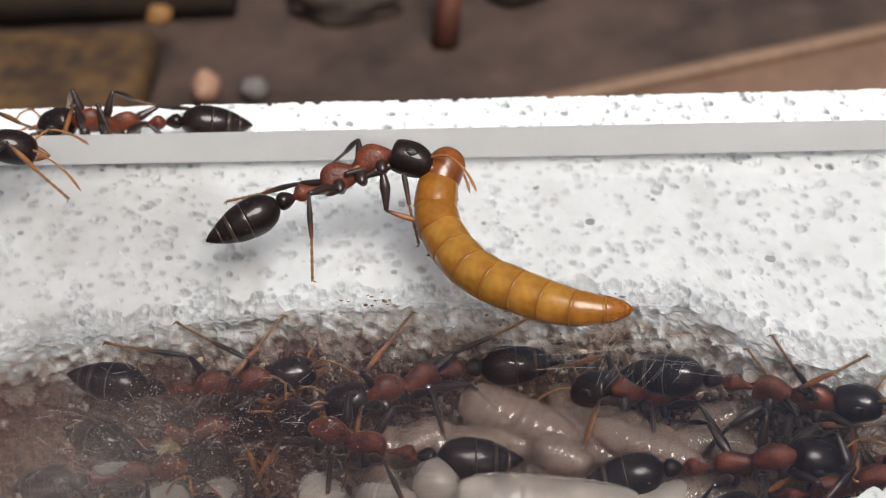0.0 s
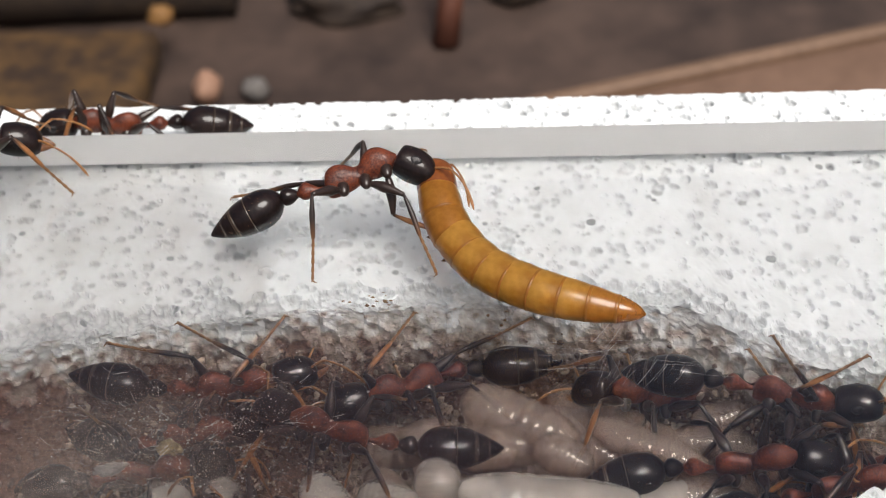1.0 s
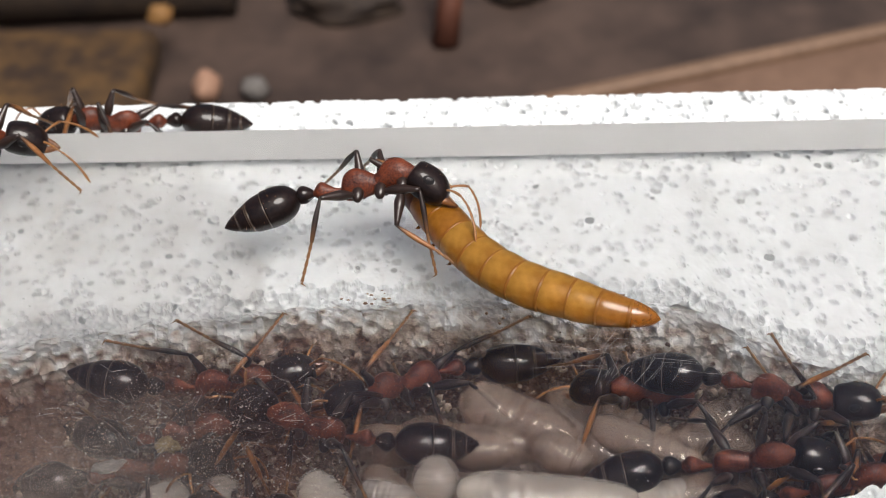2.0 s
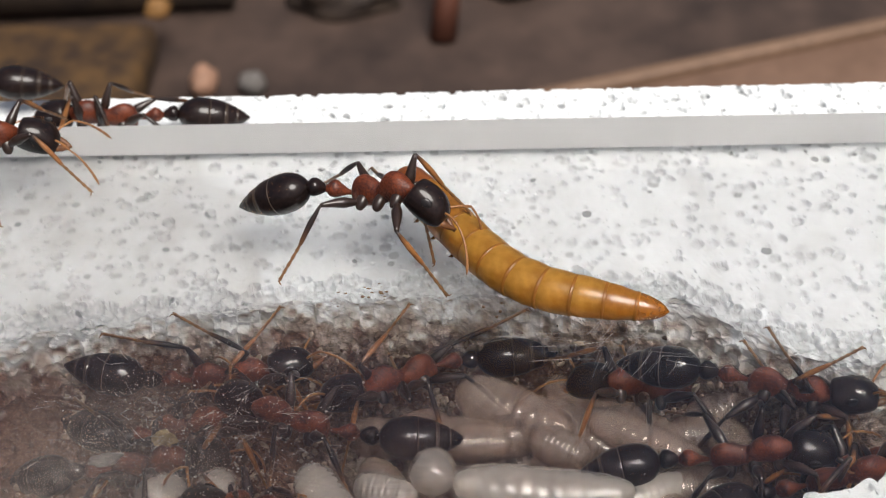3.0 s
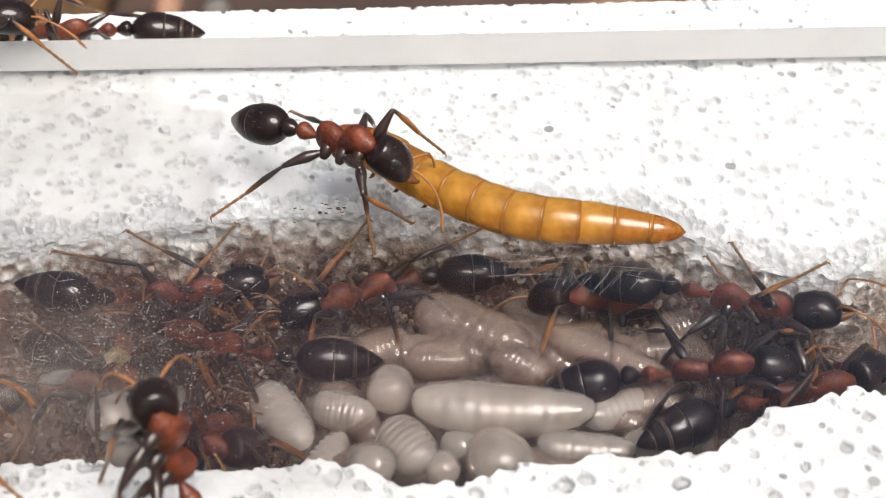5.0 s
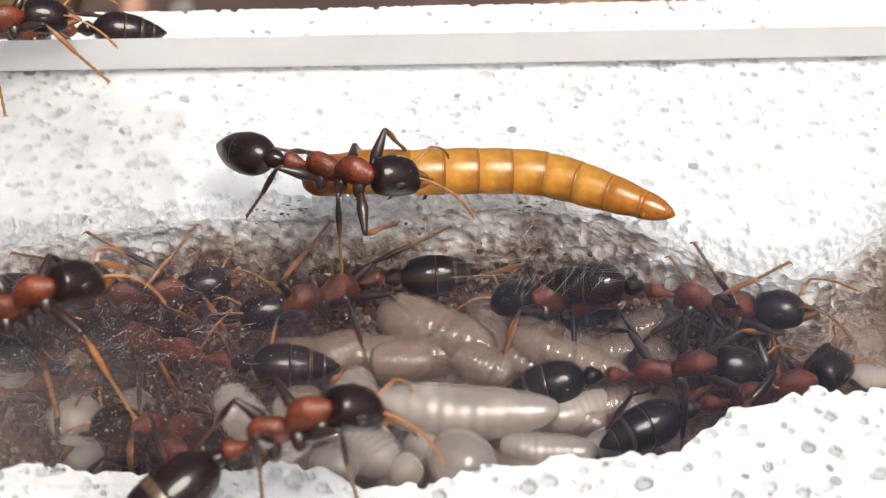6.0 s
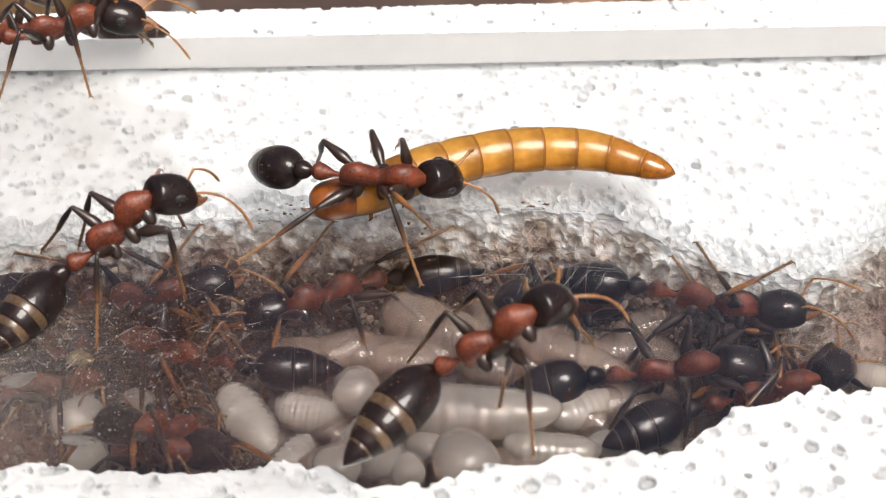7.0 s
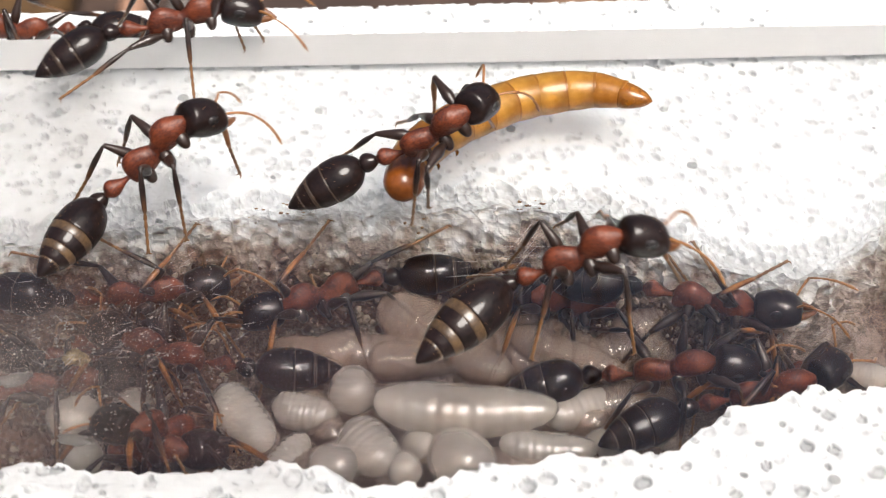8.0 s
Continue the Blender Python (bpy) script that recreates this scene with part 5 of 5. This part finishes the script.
worm = tagged(new("mealworm"), "glossy translucent amber mealworm with darker ring joints", "mealworm")
rings = []
for i in range(RINGS):
    ob = part("head_capsule" if i == 0 else "tail_tip" if i == RINGS - 1 else "segment", worm_ring_mesh(i), worm_head if i == 0 else worm_horn if i == RINGS - 1 else worm_front if i < 3 or i == RINGS - 2 else worm_skin, worm)
    if 0 < i < RINGS - 1:
        r = float(np.interp(i + 1, [0, 0.5, 1.2, 2.4, 5, 7.4, 8.4, 9.3, 10.1, 11], [0.90, 1.02, 1.09, 1.14, 1.165, 1.13, 1.05, 0.91, 0.72, 0.14]))
        part("ring_edge", loft([(0.72, r * 0.95, r * 0.9, 0), (0.75, r * 1.004, r * 0.945, 0), (0.88, r * 0.994, r * 0.934, 0), (0.92, r * 0.9, r * 0.84, 0)], 8, 28), worm_ring, ob, "darker brown ring edge")
    if 1 <= i <= 3:
        for s in (-1, 1):
            part("leg", tube([(0, s * 0.6, -0.6), (-0.1, s * 1.0, -0.85), (-0.25, s * 1.1, -1.0)], [0.12, 0.09, 0.02], 8), worm_horn, ob)
    if i == 0:
        for s in (-1, 1):
            part("antenna", tube([(-0.6, s * 0.3, 0.1), (-0.95, s * 0.45, 0.15)], [0.07, 0.03], 6), worm_horn, ob)
    rings.append(ob)


def worm_poses(t):
    """Poses of the rings at time t, spread evenly over the spine."""
    ctrl = [track(r, t) for r in (WORM_0, WORM_1, WORM_2, WORM_3, WORM_4, WORM_5, WORM_6)]
    ctrl = [ctrl[0] * 2 - ctrl[1]] + ctrl + [ctrl[-1] * 2 - ctrl[-2]]
    pts = []
    for a, b, c, d in zip(ctrl, ctrl[1:], ctrl[2:], ctrl[3:]):
        for k in range(12):
            f = k / 12
            pts.append(0.5 * ((2 * b) + (c - a) * f + (2 * a - 5 * b + 4 * c - d) * f * f + (3 * b - a - 3 * c + d) * f ** 3))
    pts.append(ctrl[-2])
    arr = np.array([tuple(p) for p in pts])
    run = np.concatenate([[0], np.cumsum(np.linalg.norm(np.diff(arr, axis=0), axis=1))])
    at = lambda s: Vector([float(np.interp(s, run, arr[:, k])) for k in range(3)])
    step = run[-1] / RINGS
    return [facing(at((i + 0.5) * step), at((i + 0.95) * step) - at((i + 0.05) * step), (0, -0.25, 1)) for i in range(RINGS)]


# ---- brood on the chamber's floor ----
def larva(x, y, z, length, r, rz, ry=0, creased=True, dusky=False, label="glistening white ant larva lying on the chamber floor"):
    # larvae far back take the tan skin with their dimness painted in
    dusky = dusky or (y > 0.4 and creased)
    n, ripple = random.uniform(9, 12), random.uniform(0.030, 0.052) if dusky else random.uniform(0.022, 0.040)
    rows = []
    for i in range(41):
        u = i / 40 * 2 - 1
        w = r * max(0.0, 1 - abs(u) ** 2.6) ** 0.5 * (1 - 0.12 * u)
        if creased:
            w *= 1 - ripple * (0.5 + 0.5 * math.cos(i / 40 * n * 2 * math.pi)) ** 3
        rows.append((u * length / 2, w, w * 0.92, 0.06 * length * (u * u - 0.4) * (1 if creased else 0)))
    root = part("larva", loft(rows, 60, 22), dusky_skin if dusky else brood_skin)
    root.matrix_basis = pose(x * MM, y * MM, z * MM, random.uniform(-20, 20), ry, rz)
    return tagged(root, label, "larva", "ant brood")


BROOD = ((1.12, -2.37, -4.25, 9.10, 1.45, -3), (-3.41, -4.48, -4.60, 3.4, 1.35, -49), (-9.46, -2.92, -4.40, 4.54, 1.20, -55), (6.22, 1.12, -4.40, 6.39, 1.05, -26), (-0.25, 3.25, -4.90, 6.79, 1.50, -27), (-2.05, 1.26, -5.00, 3.40, 1.10, 0),
         (5.03, -4.24, -4.90, 4.83, 0.95, -4), (2.04, 0.85, -4.80, 3.3, 1.10, -32), (6.71, -1.62, -5.10, 4.00, 1.00, 23), (10.21, 3.50, -5.00, 3.65, 1.00, 25), (20.60, -1.18, -3.20, 2.14, 0.70, -16), (-6.68, -1.87, -5.10, 3.42, 1.10, -12), (-5.07, 2.18, -5.20, 3.2, 1.20, 31),
         (8.9, -3.6, -5.1, 4.4, 0.95, 12), (11.6, 0.9, -5.2, 4.2, 0.95, -10), (3.4, 4.6, -5.2, 4.6, 1.05, -18), (-7.4, -4.9, -5.1, 3.6, 0.95, 62), (5.8, -6.2, -5.2, 3.6, 0.85, 30))
for x, y, z, length, r, turn in BROOD:
    larva(x, y, z, length, r, turn)
for x, y, z, r in ((-4.35, -0.96, -4.50, 1.2), (0.86, -5.27, -4.40, 1.55), (-5.09, -5.44, -4.60, 1.1), (-1.78, -5.61, -4.60, 0.85), (-17.66, -2.48, -4.80, 1.25), (-15.06, -1.80, -5.00, 1.1), (-1.01, -3.90, -5.10, 0.9), (-17.0, -4.4, -5.1, 1.0), (-12.6, -5.4, -5.1, 1.0)):
    larva(x, y, z, r * 2.3, r, random.uniform(20, 160), 12, False, False, "round milky-white young larva lying in the chamber")
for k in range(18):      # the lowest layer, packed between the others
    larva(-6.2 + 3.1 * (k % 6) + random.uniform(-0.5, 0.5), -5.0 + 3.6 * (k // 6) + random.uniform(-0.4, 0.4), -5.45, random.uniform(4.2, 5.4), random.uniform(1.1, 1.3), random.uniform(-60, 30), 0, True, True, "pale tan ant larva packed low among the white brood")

# ---- small litter ----
for bm, m, lab in ((ball((-17.2, -1.7, TOP - 0.35), (0.55, 0.4, 0.3), 3, 0.5, 2), crumb_m, "yellowish food crumb pressed under the cover plate"),):
    tagged(part("crumb", bm, m), lab, "crumb")
for x, y, z, a in ((-19.8, -3.6, -0.25, 20), (-16.5, -7.0, -0.3, 170)):
    h = tagged(part("husk", ball((0, 0, 0), (0.75, 0.36, 0.1), 3, 0.55, x), husk_m), "pale translucent seed husk stuck under the plate", "husk")
    h.matrix_basis = pose(x * MM, (y + 0.5) * MM, (z + TOP) * MM, 10, 5, a)
rd = random.Random(8)
for x, y, n in ((-7.6, 7.4, 12), (4.6, 7.6, 8), (-9.6, 7.2, 4), (-1.2, 7.2, 4)):
    for _ in range(n):
        px, py, r = x + rd.gauss(0, 0.45), y + 0.5 + rd.gauss(0, 0.3), rd.uniform(0.025, 0.085)
        tagged(part("dirt_speck", ball((px, py, ground_at(px, py) + r * 0.1), (r * rd.uniform(1, 2.6), r, r * 0.5), 2, 0.9, px), tan_dirt), "tan crumb of dirt on the concrete", "dirt", "specks of dirt")

# soil and frass that the ants heaped along the chamber's back and dull end
heap = []
faces_ = []
rg = np.random.default_rng(12)
ico = bmesh.new()
bmesh.ops.create_icosphere(ico, subdivisions=1, radius=1)
ico.verts.ensure_lookup_table()
shape = np.array([tuple(v.co) for v in ico.verts])
tris = np.array([[v.index for v in f.verts] for f in ico.faces])
ico.free()
for i in range(8000):
    if i % 2:
        x = rg.uniform(-24, 17)
        y = float(np.interp(x, XS, back)) - abs(rg.normal(1.6, 1.5)) - 0.4
    else:
        x, y = rg.normal(-15.5, 4.5), rg.uniform(-8, 4)
    z = ground_at(x, y)
    r = 0.05 + 0.2 * rg.random() ** 2.5
    if z > TOP - rg.uniform(1.6, 4.0):
        continue
    turn = np.linalg.qr(rg.normal(size=(3, 3)))[0]
    long_ = rg.uniform(1, 4.5) if rg.random() < 0.16 else rg.uniform(0.8, 1.4)
    body = (shape * rg.uniform(0.7, 1.3, (len(shape), 1)) * np.array([r * long_, r, r * 0.8]) / (1 if long_ < 1.5 else 1.6)) @ turn + np.array([x, y, z + r * 0.4])
    faces_.append(tris + len(shape) * len(heap))
    heap.append(body)
me = bpy.data.meshes.new("soil_grains")
me.from_pydata((np.concatenate(heap) * MM).tolist(), [], np.concatenate(faces_).tolist())
me.materials.append(soil_m)
tagged(new("soil_grains", me), "dark brown soil grains and waste heaped in the chamber", "soil", kind="stuff")

# dust and grit on the plate, mostly over its dull corner
bits = bmesh.new()
for i in range(1100):
    x, y = (rd.gauss(-15, 4), rd.gauss(-3.5, 3.2)) if i < 950 else (rd.uniform(-22, 22), rd.uniform(-10, 18))
    r = rd.uniform(0.010, 0.028) * (2.2 if rd.random() < 0.06 else 1)
    bmesh.ops.create_icosphere(bits, subdivisions=1, radius=r, matrix=Matrix.Translation((x, y, GLASS + r * 0.4)) @ Matrix.Diagonal((rd.uniform(0.7, 1.8), rd.uniform(0.7, 1.4), 0.5, 1)))
tagged(part("dust", bits, husk_m), "fine pale dust and grit on the acrylic plate", "dust", kind="stuff")


# feet that the ants in the chamber hold against its back wall
BRACED = {
    N1: {("middle", 1): (12.59, 5.67, -1.14), ("front", 1): (17.20, 4.29, -1.15)},
    N2: {("hind", 1): (-21.74, 5.43, -1.70), ("middle", 1): (-18.15, 6.55, -1.29), ("front", 1): (-12.52, 7.30, -1.45)},
    N3: {("front", -1): (-5.74, 7.67, -1.56), ("hind", -1): (1.16, 8.13, -1.84)},
}

# ---- ants in their places ----
up0 = (0, 0, 1)
ant("red and black ant resting on the concrete behind the cover plate", STRIP, up0, "ants on the block", (0.5, 2.0), lambda x, y: TOP, 0.25,
    {("front", 1): (-28.2, 20.9, TOP + 0.05), ("middle", 1): (-23.6, 20.7, TOP + 0.05), ("hind", 1): (-19.0, 20.9, TOP + 0.05), ("front", -1): (-28.6, 26.4, TOP + 0.05), ("middle", -1): (-23.0, 27.2, TOP + 0.05), ("hind", -1): (-18.6, 26.8, TOP + 0.05)})
for joints, lean, lab in ((N1, (0, 0.1, 1), "red and black ant with raised feelers against the chamber wall"), (N2, (0, 0.2, 1), "red and black ant under the scratched plate beside the chamber wall"), (N3, (0, 0.3, 1), "dark red ant crouching along the chamber wall"), (N4, (0, -0.2, 1), "red and black ant standing over the white brood"), (N5, (0, -0.2, 1), "red and black ant wedged beside the chamber's lip"), (N6, (0, 0, 1), "red and black ant at the narrow end of the chamber"), (N8, (0, 0, 1), "red and black ant low on the chamber floor"), (N9, (0, -0.1, 1), "red and black ant with a bent hind leg on the brood"), (N10, (0, 0.1, 1), "dark ant under the smeared part of the plate"), (N11, (0, 0.2, 1), "dark ant pressed to the chamber's back wall"), (N12, (0, 0, 1), "dark ant below the dull film of the plate")):
    ant(lab, joints, lean, "ants in the chamber", (random.uniform(0, 6), random.uniform(0, 6)), ground_at, feet=BRACED.get(joints, {}))


def joints_of(*tracks):
    """Waist, neck, face, start and tip of the gaster at a time; the gaster stays clear of the plate."""
    def at(t):
        js = [track(r, t) for r in tracks]
        for j, least in ((3, GLASS + 1.12), (4, GLASS + 0.3)):
            d = max(0, least - js[j].z)
            js[j] += Vector((0, -d * (js[j].y + 47.7) / 50.7, d))
        return js
    return at


hunter_at = joints_of(HUNTER_WAIST, HUNTER_NECK, HUNTER_FACE, HUNTER_GASTER, HUNTER_TIP)
scout_at = joints_of(SCOUT_WAIST, SCOUT_NECK, SCOUT_FACE, SCOUT_GASTER, SCOUT_TIP)
climber_at = joints_of(CLIMBER_WAIST, CLIMBER_NECK, CLIMBER_FACE, CLIMBER_GASTER, CLIMBER_TIP)
walker_at = joints_of(WALKER_WAIST, WALKER_NECK, WALKER_FACE, WALKER_GASTER, WALKER_TIP)
RIM = [(1.7, -32, 32.5, -10), (2.3, -30, 28.5, -2), (2.6, -31.2, 26.4, 1.2), (2.8, -32.0, 26.2, 1.3), (3.0, -34.5, 25.8, 1.3), (3.2, -38, 25.4, 1.3), (3.6, -45, 25.4, 1.3)]


def rim_at(t):
    w = track(RIM, t)
    return [w + Vector(d) for d in ((0, 0, 0), (-3.4, -0.3, 0.5), (-5.7, -0.6, 0.3), (2.0, 0.2, 0.1), (5.5, 0.6, -0.5))]


def nurse_at(t):
    w = track(NURSE_WAIST, t) + Vector((-1.0, 0.5, 0))
    return [w + Vector(d) for d in ((0, 0, 0), (-3.8, 0.45, 1.2), (-5.8, 1.95, 0.8), (2.5, -0.14, -0.4), (6.75, 0.05, -0.7))]


hunter = ant("red and black ant gripping an amber mealworm on the plate", hunter_at(0), (0, 0.6, 0.8), "ants on the plate", (0.2, 5.8), swollen=0.97)
scout = ant("red and black ant walking along the plate's far edge", scout_at(0), up0, "ants on the plate", (0.4, 1.2))
climber = ant("red and black ant walking up the plate toward the prey", climber_at(0), up0, "ants on the plate", (0.1, 0.9), swollen=1.12)
walker = ant("red and black ant hurrying across the plate above the brood", walker_at(0), up0, "ants on the plate", (0.3, 0.0), swollen=1.32)
nurse = ant("dark red ant backing over the white brood", nurse_at(0), up0, "ants in the chamber", (1.0, 4.0), ground_at)
rim_ant = ant("red and black ant climbing over the block's rear edge", rim_at(0), up0, "ants on the block", (0.0, 3.0))

FEET = {("front", -1): HUNTER_FRONT_R, ("middle", -1): HUNTER_MID_R, ("hind", -1): HUNTER_HIND_R, ("front", 1): HUNTER_FRONT_L, ("middle", 1): HUNTER_MID_L, ("hind", 1): HUNTER_HIND_L}


def hunter_up(t):
    a = radians(float(np.interp(t, [0, 1.5, 3, 4.2, 5.3, 6.0, 6.5, 7.0, 8.0], [42, 38, 22, 10, 5, -12, -25, -28, -22])))
    return (0, math.sin(a), math.cos(a))


# the near foreleg is folded under the prey at first
HUNTER_BENDS = {("front", -1): lambda t: Vector((0.2, -0.6, -0.75)).lerp(Vector((-0.2, -0.8, 0.35)), float(np.interp(t, [1.5, 3.0], [0, 1]))).lerp(Vector((0.3, 0.7, 0.5)), float(np.interp(t, [7.0, 7.5], [0, 1])))}


def motions():
    tenths = [i / 10 for i in range(81)]
    flat = lambda t: up0
    key_ant(hunter, tenths, hunter_at, hunter_up, lambda t, k, s, m: track(FEET[(k, s)], t), HUNTER_BENDS)
    key_ant(scout, tenths, scout_at, flat, placed(SCOUT_FEET, stepping(scout_at, flat, GLASS, 0.5)))
    key_ant(climber, tenths, climber_at, flat, placed(CLIMBER_FEET, stepping(climber_at, flat, GLASS, 0.45)))
    key_ant(walker, tenths, walker_at, flat, placed(WALKER_FEET, stepping(walker_at, flat, GLASS, 0.4)))
    gait = stepping(rim_at, flat, TOP, 0.5)

    def rim_feet(t, k, s, m):      # below the edge it climbs the block's rear side
        f = gait(t, k, s, m)
        f.z = min(f.z, m.translation.z / MM - 1.9)
        return f

    key_ant(rim_ant, tenths[::2], rim_at, flat, rim_feet)
    key_ant(nurse, tenths[::4] , nurse_at, flat, stepping(nurse_at, flat, TOP + FLOOR + 0.9, 1.1))
    for i, ob in enumerate(rings):
        walk(ob, [(t, worm_poses(t)[i]) for t in tenths[::2]])


motions()
